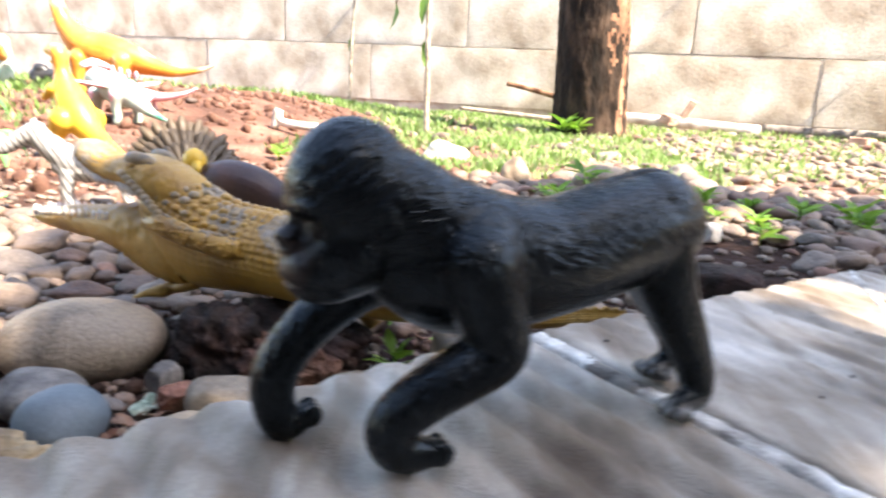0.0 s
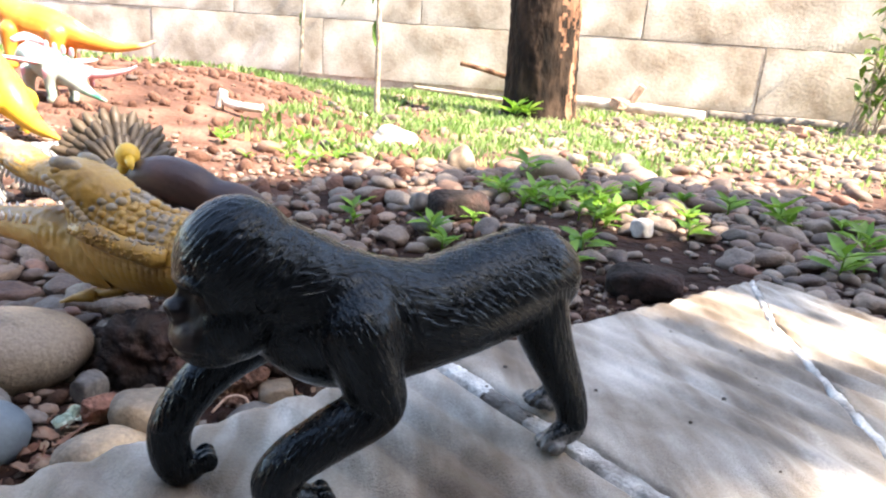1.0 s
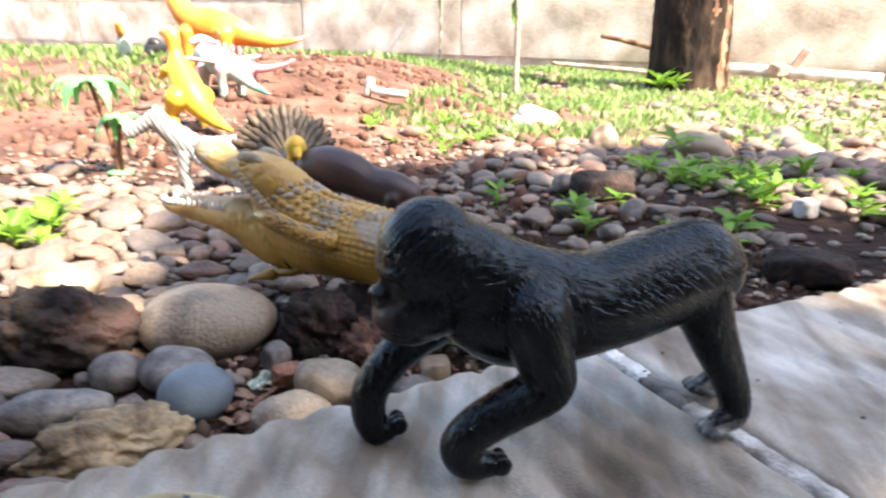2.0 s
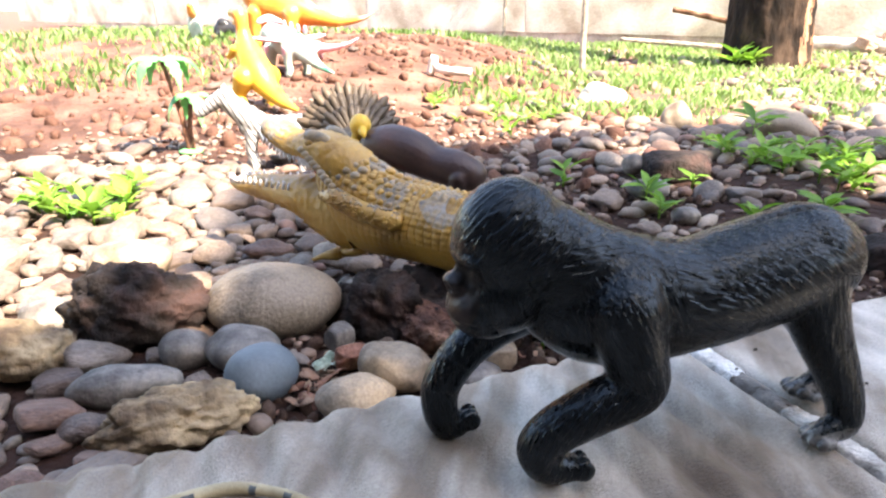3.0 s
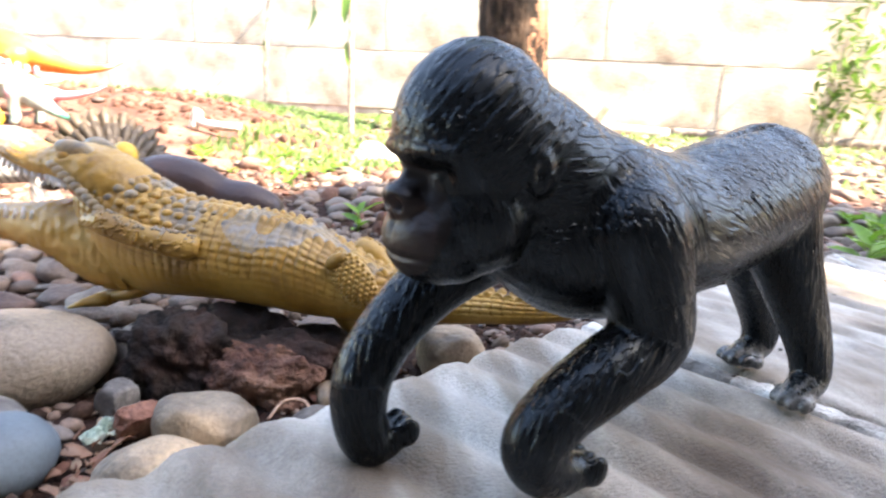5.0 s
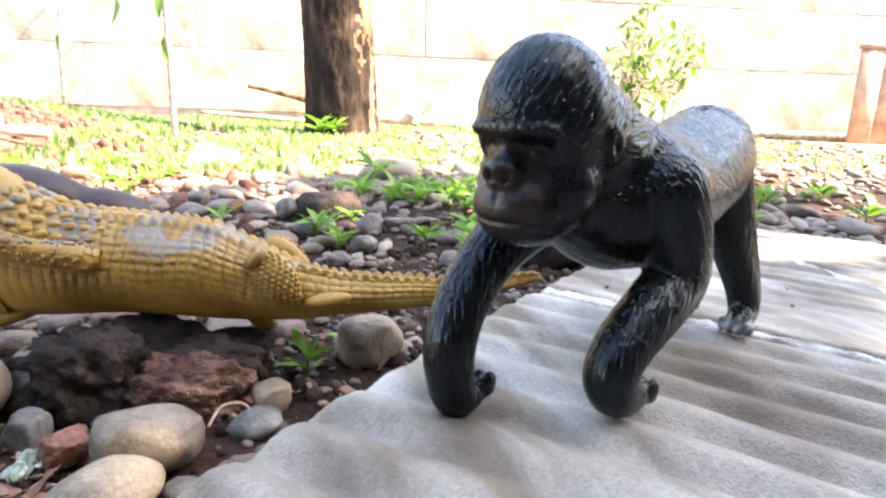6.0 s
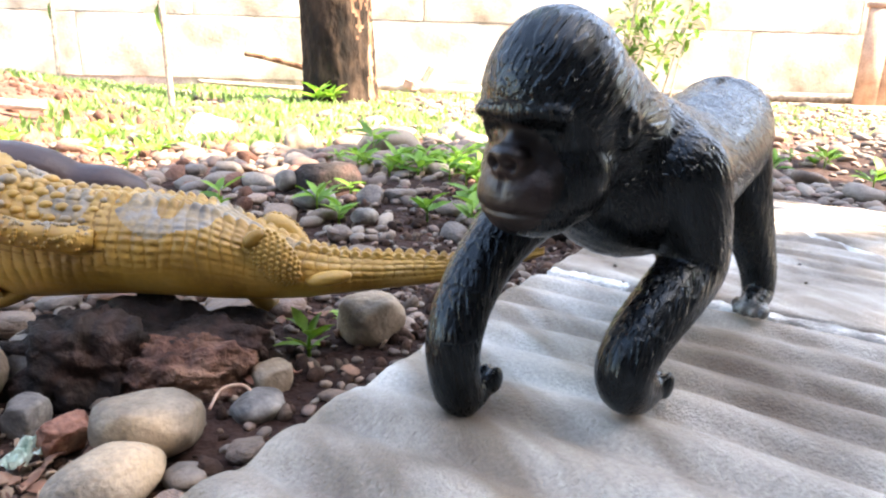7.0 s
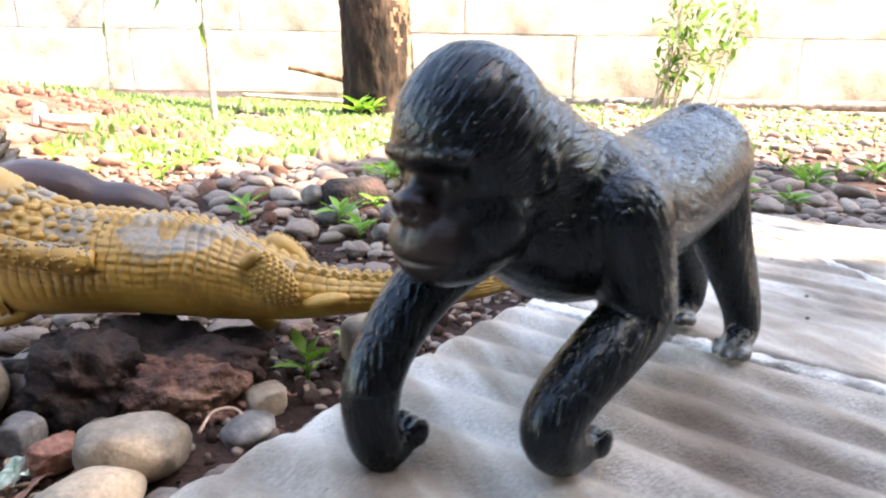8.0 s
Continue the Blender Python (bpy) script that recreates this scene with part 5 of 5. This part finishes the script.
def toy_turkey():
    """Local axes: x towards the head, fan of tail feathers upright behind it."""
    rnd = random.Random(4)
    th = empty("toy_turkey", pose(-0.298, 0.815, ground_z(-0.298, 0.815) - 0.001, 0, 0, -62) @ Matrix.Diagonal((1.25, 1.25, 1.25, 1)))
    tagged(th, "brown plastic toy turkey with fanned tail and yellow head", "toy figure")
    v, f = ICO[3]
    for layer, (count, ln, back, wide) in enumerate(((23, 0.062, -0.022, 0.0064), (19, 0.052, -0.014, 0.0060), (15, 0.040, -0.006, 0.0056))):
        for k in range(count):
            a = -1.75 + 3.5 * k / (count - 1) + rnd.uniform(-0.04, 0.04)
            d = Vector((-0.20 + 0.05 * layer, math.sin(a), math.cos(a))).normalized()
            side = d.cross(Vector((1, 0, 0))).normalized()
            face = side.cross(d)
            root = Vector((back, 0, 0.068))
            ll = ln * rnd.uniform(0.93, 1.05)
            q, n = [], 7
            for i in range(n + 1):
                t = i / n
                c = root + d * ll * t - face * 0.010 * t * t
                w = wide * (0.35 + 0.65 * t) * (1.0 if i < n else 0.35)
                q += [c - side * w, c + face * 0.0016, c + side * w, c - face * 0.0016]
            g = [(i * 4 + j, i * 4 + (j + 1) % 4, i * 4 + 4 + (j + 1) % 4, i * 4 + 4 + j) for i in range(n) for j in range(4)] + [(n * 4, n * 4 + 1, n * 4 + 2, n * 4 + 3)]
            obj("tail_feather", q, g, QUILL, th)
    obj("body", *joined(((v * (0.036, 0.026, 0.028) + (0.002, 0, 0.058)).tolist(), f), ((v * (0.020, 0.018, 0.020) + (0.026, 0, 0.066)).tolist(), f)), QUILL, th)
    obj("head", *joined(tube(smooth_path([(0.030, 0, 0.066), (0.042, 0, 0.080), (0.046, 0, 0.090)], 5), [0.011 - 0.0004 * i for i in range(11)], 12),
                        ((v * (0.0125, 0.0105, 0.0115) + (0.048, 0, 0.094)).tolist(), f), tube([(0.056, 0, 0.093), (0.066, 0, 0.089), (0.071, 0, 0.085)], [0.005, 0.0035, 0.0008], 8)), YELLOW, th)
    for sg in (1, -1):
        obj("leg", *joined(tube(smooth_path([(0.004, sg * 0.012, 0.042), (0.010, sg * 0.014, 0.020), (0.006, sg * 0.014, 0.004)], 4), [0.0075 - 0.0004 * i for i in range(9)], 8),
                           ((v * (0.014, 0.009, 0.004) + (0.011, sg * 0.014, 0.003)).tolist(), f)), YELLOW, th)


toy_turkey()


def toy_palm(x, y, height, yaw, label):
    th = empty("toy_palm", pose(x, y, ground_z(x, y), 0, 0, yaw))
    tagged(th, label, "toy palm")
    v, f = ICO[3]
    obj("base", (v * (0.022, 0.018, 0.006) + (0, 0, 0.004)).tolist(), f, GREENP, th)
    tops = []
    for k, (dx, dy, hh) in enumerate(((-0.030, 0.0, 1.0), (0.012, 0.004, 0.62))):
        pts = smooth_path([(0.002 * k, 0.006 * k, 0.004), (dx * 0.3, dy * 0.4, height * hh * 0.45), (dx, dy, height * hh)], 9)
        rad = [0.0050 - 0.0001 * i + (0.0013 if i % 2 else 0) for i in range(len(pts))]
        obj("trunk", *tube(pts, rad, 10), TRUNKP, th)
        tops.append(Vector((dx, dy, height * hh)))
    for k, top in enumerate(tops):
        for j in range(6 if k == 0 else 4):
            a = j * (1.047 if k == 0 else 1.57) + 0.4 * k + 0.3
            d = Vector((math.cos(a), math.sin(a), 0))
            s = Vector((-d.y, d.x, 0))
            ln = 0.066 if k == 0 else 0.045
            vs, fs = [], []
            n = 10
            for i in range(n + 1):
                t = i / n
                c = top + d * ln * math.sin(t * 1.45) + Vector((0, 0, 0.018 * math.sin(t * 2.2) - 0.062 * t * t))
                w = 0.013 * math.sin(math.pi * (0.12 + 0.86 * t)) * (1.0 if i % 2 else 0.72)
                vs += [c + s * w - Vector((0, 0, w * 0.5)), c + Vector((0, 0, 0.0012)), c - s * w - Vector((0, 0, w * 0.5))]
            for i in range(n):
                for q in (0, 1):
                    fs.append((i * 3 + q, i * 3 + q + 1, i * 3 + q + 4, i * 3 + q + 3))
            o = len(vs)
            vs += [p - Vector((0, 0, 0.0010)) for p in vs]
            fs += [tuple(i + o for i in reversed(q)) for q in fs]
            obj("frond", vs, fs, GREENP, th)


toy_palm(-0.700, 1.040, 0.165, 10, "green plastic toy palm tree with two brown trunks")
toy_palm(-1.40, 2.62, 0.24, 70, "tall green plastic toy palm tree far back")


def toy_snake():
    xy = [(-0.039, 0.1357), (-0.050, 0.1400), (-0.060, 0.1432), (-0.0705, 0.1460), (-0.083, 0.1463), (-0.092, 0.1440), (-0.100, 0.1380), (-0.108, 0.1300), (-0.1155, 0.1200), (-0.122, 0.108), (-0.128, 0.092), (-0.140, 0.080)]
    pts = smooth_path([(x, y, 0.0819 - 0.019 * x - 0.031 * math.hypot(x, 0.03) - 0.009 * y + 0.0006 + 0.0003 * k) for k, (x, y) in enumerate(xy)], 14)
    n = len(pts)
    rad = [0.0004 + 0.0026 * (i / n) ** 0.6 for i in range(n)]
    sides = 20
    vs, fs = tube(pts, rad, sides)
    vs = [v + Vector((0, 0, 0.00012 * math.sin(i * 2.1))) for i, v in enumerate(vs)]
    band = np.zeros(len(fs), np.int32)
    for i in range(n - 1):
        q = pts[i]
        for bx in (-0.071, -0.083, -0.100, -0.1126, -0.121, -0.128):
            if abs(q[0] - bx) < 0.0013:
                for k in range(sides):
                    if 2 <= k <= 12:
                        band[i * sides + k] = 1
    skin = mat("tan_rubber", [(0.30, 0.24, 0.13), (0.40, 0.33, 0.20)], scale=120, fine=900, rough=0.5, var=0.2, bump=0.0003)
    dark = mat("dark_band_paint", [(0.05, 0.06, 0.06), (0.09, 0.10, 0.10)], scale=200, fine=900, rough=0.5)
    ob = obj("toy_snake", vs, fs, [skin, dark], None, True, band)
    tagged(ob, "tan rubber toy snake with dark bands on the slab", "toy figure")


toy_snake()

# ---- things by the wall ----
def log(name, pts, rads, material, label, category, sides=16):
    P = smooth_path(pts, 8)
    R = np.interp(np.linspace(0, 1, len(P)), np.linspace(0, 1, len(rads)), rads)
    vs, fs = tube(P, [r * (1 + 0.08 * noise.noise((i * 0.7, r * 50, 0))) for i, r in enumerate(R)], sides)
    vs = [v + Vector((0, 0, 1)) * 0.06 * float(R[0]) * noise.noise(v * 30) for v in vs]
    return tagged(obj(name, vs, fs, material), label, category)


log("wooden_pole", [(0.95, 4.70, 0.02), (1.25, 4.58, 0.015), (1.65, 4.43, 0.0), (2.09, 4.27, -0.02)], [0.030, 0.034, 0.036, 0.038], PIPE, "pale weathered wooden pole lying by the wall", "pole")
log("branch", [(0.15, 4.60, 0.02), (0.45, 4.55, 0.0), (0.80, 4.42, -0.02), (1.0, 4.35, -0.03)], [0.012, 0.016, 0.018, 0.016], TWIG, "thin dry branch lying in the grass", "branch", 8)
log("branch", [(0.50, 4.98, 0.20), (0.68, 4.91, 0.165), (0.86, 4.84, 0.12), (1.15, 4.70, 0.03)], [0.018, 0.020, 0.022, 0.022], BROWNBARK, "dark stick leaning against the wall", "branch", 8)
kerb = [wall_point(0.25 + 7.0 * i / 40, -0.015 + 0.006 * noise.noise((i * 0.9, 0, 0)), 0.07 + 0.02 * noise.noise((i * 0.5, 2, 0))) for i in range(41)]
log("kerb", [tuple(p) for p in kerb], [0.035, 0.04, 0.036], BASE_CON, "dark weathered low kerb along the wall foot", "kerb", 10)["kind"] = "structure"


def brick(x, y, z, rx, ry, rz, label, size=(0.20, 0.09, 0.05)):
    bm = bmesh.new()
    bmesh.ops.create_cube(bm, size=1)
    bmesh.ops.subdivide_edges(bm, edges=bm.edges[:], cuts=6, use_grid_fill=True)
    for v in bm.verts:
        r = Vector(v.co)
        k = sorted((abs(r.x), abs(r.y), abs(r.z)))[1]
        v.co = Vector((r.x * size[0], r.y * size[1], r.z * size[2])) * (1 - (0.06 if k > 0.45 else 0)) + r * 0.008 * noise.noise(r * 6 + Vector((x, y, z)))
    me = bpy.data.meshes.new("brick")
    bm.to_mesh(me)
    bm.free()
    me.materials.append(BOARD)
    ob = new("brick", me)
    ob.matrix_basis = pose(x, y, z, rx, ry, rz)
    tagged(ob, label, "brick")


brick(1.66, 4.45, 0.06, 0, -62, -20, "broken red brick leaning on the pole")
brick(1.57, 4.44, 0.02, 12, 0, 30, "broken red brick lying by the pole", (0.14, 0.09, 0.06))
brick(2.47, 3.80, -0.035, 0, 4, 40, "broken red brick among the stones", (0.17, 0.10, 0.06))


def board():
    th = empty("board", Matrix.Translation((4.62, 3.36, -0.07)) @ pose(0, 0, 0, 0, 0, -21))
    tagged(th, "brown wooden board panel standing near the wall", "board")
    for k in range(4):
        bm = bmesh.new()
        bmesh.ops.create_cube(bm, size=1)
        for v in bm.verts:
            v.co = (v.co.x * 0.172 + 0.09 + 0.176 * k, v.co.y * 0.03, v.co.z * 0.70 + 0.35)
        bmesh.ops.bevel(bm, geom=bm.edges[:], offset=0.004, segments=2, affect="EDGES")
        part("plank", bm, BOARD, th)
    bm = bmesh.new()
    bmesh.ops.create_cube(bm, size=1)
    for v in bm.verts:
        v.co = (v.co.x * 0.74 + 0.355, v.co.y * 0.045, v.co.z * 0.035 + 0.715)
    bmesh.ops.bevel(bm, geom=bm.edges[:], offset=0.004, segments=2, affect="EDGES")
    part("rail", bm, BOARD, th)


board()


# ---- plants ----
def sapling(x, y, h, lean, label, leaves):
    rnd = random.Random(int(x * 100) + 7)
    th = empty("sapling", Matrix.Translation((x, y, ground_z(x, y) - 0.01)))
    tagged(th, label, "sapling")
    pts = smooth_path([(0, 0, 0), (lean * 0.2, 0, h * 0.35), (lean * 0.55, 0.01, h * 0.7), (lean, 0.0, h)], 8)
    obj("stem", *tube(pts, [0.0125 - 0.00022 * i for i in range(len(pts))], 9), TWIG, th)
    for k in range(leaves):
        p = Vector(pts[int((0.42 + 0.5 * k / max(1, leaves)) * (len(pts) - 1))])
        vs, fs = [], []
        leaf_quad(vs, fs, p, Vector((rnd.uniform(-0.3, 0.5), rnd.uniform(-0.5, 0.3), -1.2)), rnd.uniform(0.11, 0.15), rnd, 0.32)
        obj("leaf", vs, fs, LEAF, th)


sapling(-0.045, 2.75, 0.95, -0.03, "thin pale sapling stem with a hanging leaf", 3)
sapling(-0.62, 4.6, 1.1, 0.05, "bare thin sapling stem by the soil", 1)


def hanging_twig():
    th = empty("hanging_twig", Matrix.Translation((-0.27, 3.95, 0.58)))
    tagged(th, "drooping twig with one long green leaf", "twig")
    obj("stem", *tube(smooth_path([(0.75, -0.15, 2.2), (0.30, -0.05, 1.7), (0.03, 0, 0.8), (0, 0, 0.02)], 8), [0.006] * 25, 6), TWIG, th)
    rnd = random.Random(2)
    for k, (dz, ln) in enumerate(((0.0, 0.17), (0.5, 0.15), (0.9, 0.15))):
        vs, fs = [], []
        leaf_quad(vs, fs, Vector((0.0, 0, 0.03 + dz)), Vector((-0.12 + 0.3 * k, -0.25, -1)), ln, rnd, 0.5)
        obj("leaf", vs, fs, LEAF, th)


hanging_twig()


def shrub(x, y, stems, h, spread, seed, nleaf, label):
    rnd = random.Random(seed)
    th = empty("shrub", Matrix.Translation((x, y, ground_z(x, y) - 0.01)))
    tagged(th, label, "shrub")
    vs, fs = [], []
    for k in range(stems):
        a = rnd.uniform(0, 6.28)
        b = Vector((rnd.uniform(-0.5, 0.5) * spread * 0.5, rnd.uniform(-0.1, 0.1), 0))
        top = b + Vector((rnd.uniform(-0.35, 0.35) * spread, rnd.uniform(-0.12, 0.12), h * rnd.uniform(0.6, 1.1)))
        mid = (b + top) / 2 + Vector((rnd.uniform(-0.05, 0.05), rnd.uniform(-0.05, 0.05), 0))
        pts = smooth_path([tuple(b), tuple(mid), tuple(top)], 8)
        obj("stem", *tube(pts, [0.009 - 0.0004 * i for i in range(len(pts))], 7), TWIG, th)
        for j in range(nleaf):
            p = Vector(pts[min(len(pts) - 1, int(rnd.uniform(0.25, 1.0) * len(pts)))])
            p += Vector((rnd.uniform(-0.10, 0.10), rnd.uniform(-0.08, 0.08), rnd.uniform(-0.05, 0.06)))
            leaf_quad(vs, fs, p, Vector((rnd.uniform(-1, 1), rnd.uniform(-1, 0.5), rnd.uniform(-0.9, 0.5))), rnd.uniform(0.06, 0.12), rnd, 0.42)
    obj("leaves", vs, fs, LEAF, th)


shrub(3.02, 3.86, 11, 1.0, 1.15, 31, 26, "thin-stemmed green shrub against the wall")


def weed(x, y, r, n, seed, label="small green weed seedling among the stones"):
    """A rosette of narrow leaves."""
    rnd = random.Random(seed)
    th = empty("weed", Matrix.Translation((x, y, ground_z(x, y) + 0.003)))
    tagged(th, label, "weed", group="weeds in the garden bed")
    for k in range(n):
        a = 2.4 * k + rnd.uniform(-0.3, 0.3)
        b = Vector((rnd.uniform(-0.05, 0.05) * r, rnd.uniform(-0.05, 0.05) * r, 0))
        vs, fs = [], []
        leaf_quad(vs, fs, b + Vector((0, 0, r * rnd.uniform(0.1, 0.6))), Vector((math.cos(a), math.sin(a), rnd.uniform(0.1, 0.9))), r * rnd.uniform(0.6, 1.1), rnd, rnd.uniform(0.26, 0.42))
        obj("leaf", vs, fs, WEEDLEAF, th)
    obj("stem", *tube([(0, 0, -0.006), (0, 0, r * 0.35), (0.02 * r, 0, r * 0.65)], [0.0016, 0.0013, 0.0008], 5), WEEDLEAF, th)


rw = random.Random(77)
for k, (x, y, r) in enumerate(((0.088, 0.893, 0.045), (0.205, 0.795, 0.04), (0.10, 0.825, 0.035), (-0.016, 0.452, 0.026), (0.02, 0.50, 0.018), (-0.027, 0.985, 0.04), (0.297, 0.853, 0.045), (0.64, 0.80, 0.06), (0.25, 0.76, 0.045), (0.16, 0.99, 0.03), (0.33, 1.42, 0.07), (-0.02, 0.56, 0.02))):
    weed(x, y, r, 7 + k % 4, k)
for k in range(40):
    weed(0.37 + rw.gauss(0, 0.085), 1.15 + rw.gauss(0, 0.085), rw.uniform(0.026, 0.046), 9, 100 + k, "leafy bright green clover-like weed behind the slab")
for k in range(12):
    weed(-0.20 + rw.gauss(0, 0.11), 1.55 + rw.gauss(0, 0.08), rw.uniform(0.025, 0.042), 8, 200 + k, "pale green weed at the edge of the soil")
for k in range(16):
    weed(0.98 + rw.gauss(0, 0.14), 0.98 + rw.gauss(0, 0.10), rw.uniform(0.03, 0.05), 8, 300 + k, "green weed among the stones beyond the slab")
for k in range(4):
    weed(0.66 + rw.gauss(0, 0.10), 0.92 + rw.gauss(0, 0.12), rw.uniform(0.03, 0.055), 8, 400 + k)
weed(0.62, 3.22, 0.12, 12, 500, "green weed at the foot of the tree")
weed(0.68, 3.18, 0.10, 12, 501, "green weed at the foot of the tree")
for k in range(18):
    weed(-0.630 + rw.gauss(0, 0.045), 0.69 + rw.gauss(0, 0.04), rw.uniform(0.03, 0.045), 8, 600 + k, "bright green weed in the pebble bed")


def grass():
    rnd = random.Random(3)
    V, F, o = [], [], 0
    n = 0
    while n < 24000:
        x, y = rnd.uniform(-2.4, 3.6), rnd.uniform(1.45, 5.2)
        d = 0.0
        if -0.42 + 0.10 * (y - 1.6) < x < 0.75 + 0.12 * (y - 1.6) and y > 1.6:
            d = 1.0
        elif x > 0.7:
            d = 0.14 + (0.35 if noise.noise((x * 1.6, y * 1.6, 8)) > 0.15 else 0)
        elif x < -0.98 - 0.12 * (y - 1.4) and y < 3.2:
            d = 0.7
        elif y > 3.3:
            d = 0.5
        d *= 0.35 + 1.3 * noise.noise((x * 3.2, y * 3.2, 5)) + 0.25
        if rnd.random() > d or (Vector((x, y, 0)) - WP).dot(WN) < 0.05 or math.hypot(x - 0.785, y - 3.42) < 0.19:
            continue
        n += 1
        h = rnd.uniform(0.010, 0.034) * (1.0 + 0.22 * (y - 1.5))
        w = h * rnd.uniform(0.09, 0.22)
        a = rnd.uniform(0, 6.283)
        dx, dy, lean = math.cos(a), math.sin(a), rnd.uniform(0.15, 0.9) * h
        z = ground_z(x, y) - 0.004
        V += [(x - dy * w, y + dx * w, z), (x + dy * w, y - dx * w, z), (x + dx * lean * 0.4 - dy * w * 0.9, y + dy * lean * 0.4 + dx * w * 0.9, z + h * 0.6),
              (x + dx * lean * 0.4 + dy * w * 0.9, y + dy * lean * 0.4 - dx * w * 0.9, z + h * 0.6), (x + dx * lean, y + dy * lean, z + h)]
        F += [(o, o + 1, o + 3, o + 2), (o + 2, o + 3, o + 4)]
        o += 5
    ob = obj("grass", V, F, GRASS)
    tagged(ob, "patchy bright sunlit grass in front of the wall", "grass", kind="stuff")


grass()


def litter():
    """Dry leaf scraps and grit between the stones."""
    rnd = random.Random(19)
    dry = mat("dry_leaf", [(0.15, 0.065, 0.042), (0.24, 0.125, 0.08), (0.29, 0.20, 0.135)], scale=60, fine=300, rough=0.85, by="object", var=0.3)
    spots = [(rnd.uniform(-0.180, -0.128), rnd.uniform(0.335, 0.378)) for _ in range(26)] + [(rnd.uniform(-0.10, 0.05), rnd.uniform(0.41, 0.56)) for _ in range(22)]
    for k, (x, y) in enumerate(tuple(spots) + ((-0.176, 0.384), (-0.166, 0.378), (-0.170, 0.394), (-0.160, 0.388), (-0.158, 0.372), (-0.165, 0.396), (-0.172, 0.370), (-0.150, 0.365), (-0.152, 0.378), (-0.02, 0.43), (0.01, 0.52), (-0.08, 0.42))):
        vs, fs = [], []
        n = 6
        ln, w = rnd.uniform(0.006, 0.015), rnd.uniform(0.0016, 0.0048)
        for i in range(n + 1):
            t = i / n
            for s in (-1, 0, 1):
                vs.append((ln * (t - 0.5), s * w * math.sin(math.pi * (0.1 + 0.85 * t)), 0.0016 * math.sin(t * 4 + k) + 0.0014 * abs(s) + 0.0014 * rnd.random()))
        for i in range(n):
            for q in (0, 1):
                fs.append((i * 3 + q, i * 3 + q + 1, i * 3 + q + 4, i * 3 + q + 3))
        ob = obj("dry_leaf", vs, fs, dry)
        so = ob.modifiers.new("thick", "SOLIDIFY")
        so.thickness = 0.0006
        ob.matrix_basis = pose(x, y, ground_z(x, y) + 0.006, rnd.uniform(-25, 25), rnd.uniform(-25, 25), rnd.uniform(0, 360))
        tagged(ob, "curled reddish brown dry leaf between the stones", "dry leaf", group="dry leaves")
    bone = obj("plastic_scrap", *tube(smooth_path([(0, 0, 0.0), (0.012, 0.0, 0.05), (0.02, 0, 0.02), (0.08, -0.01, 0.012), (0.13, 0, 0.01)], 5), [0.012] * 21, 8), WHITEST)
    bone.matrix_basis = pose(-0.47, 1.93, ground_z(-0.47, 1.93) + 0.004, 0, 0, -10)
    tagged(bone, "bent white plastic scrap on the soil", "scrap")
    for k in range(34):
        u, v = rnd.uniform(-0.30, 0.20), rnd.uniform(0.02, 0.2)
        me = stone_mesh("crumb", BASE_CON, 1, 900 + k, 0.3)
        ob = new("crumb", me)
        r = rnd.uniform(0.0004, 0.0009)
        ob.matrix_basis = Matrix.Translation(slab_point(u, v, ripple(u, v, 0.003) + r * 0.5)) @ Matrix.Diagonal((r * 1.4, r, r, 1))
        tagged(ob, "tiny dark soil crumb lying on the slab", "crumb", group="crumbs on the slab")
    root = obj("rootlet", *tube(smooth_path([(-0.082, 0.398, -0.024), (-0.074, 0.408, -0.018), (-0.062, 0.406, -0.017), (-0.056, 0.396, -0.024)], 8), [0.0009] * 25, 7), mat("pale_root", [(0.42, 0.24, 0.16), (0.5, 0.32, 0.22)], scale=100, rough=0.7))
    tagged(root, "thin pale arched root between the stones", "root")



def scrap(x, y):
    """A crumpled scrap of thin wrapping."""
    n, vs = 9, []
    for i in range(n):
        for j in range(n):
            u, w = i / (n - 1) - 0.5, j / (n - 1) - 0.5
            vs.append((0.017 * u, 0.011 * w, 0.007 * noise.noise((u * 4, w * 4, 2.2)) + 0.004 * noise.noise((u * 9, w * 9, 6.1))))
    fs = [(i * n + j, (i + 1) * n + j, (i + 1) * n + j + 1, i * n + j + 1) for i in range(n - 1) for j in range(n - 1)]
    ob = obj("paper_scrap", vs, fs, mat("pale_green_wrapper", [(0.30, 0.42, 0.34), (0.55, 0.62, 0.55)], scale=120, fine=400, rough=0.5), None, False)
    ob.modifiers.new("thick", "SOLIDIFY").thickness = 0.0005
    ob.matrix_basis = pose(x, y, ground_z(x, y) + 0.010, 18, -12, 40)
    tagged(ob, "crumpled pale green wrapper scrap beside a red stone", "scrap")


litter()
scrap(-0.166, 0.383)
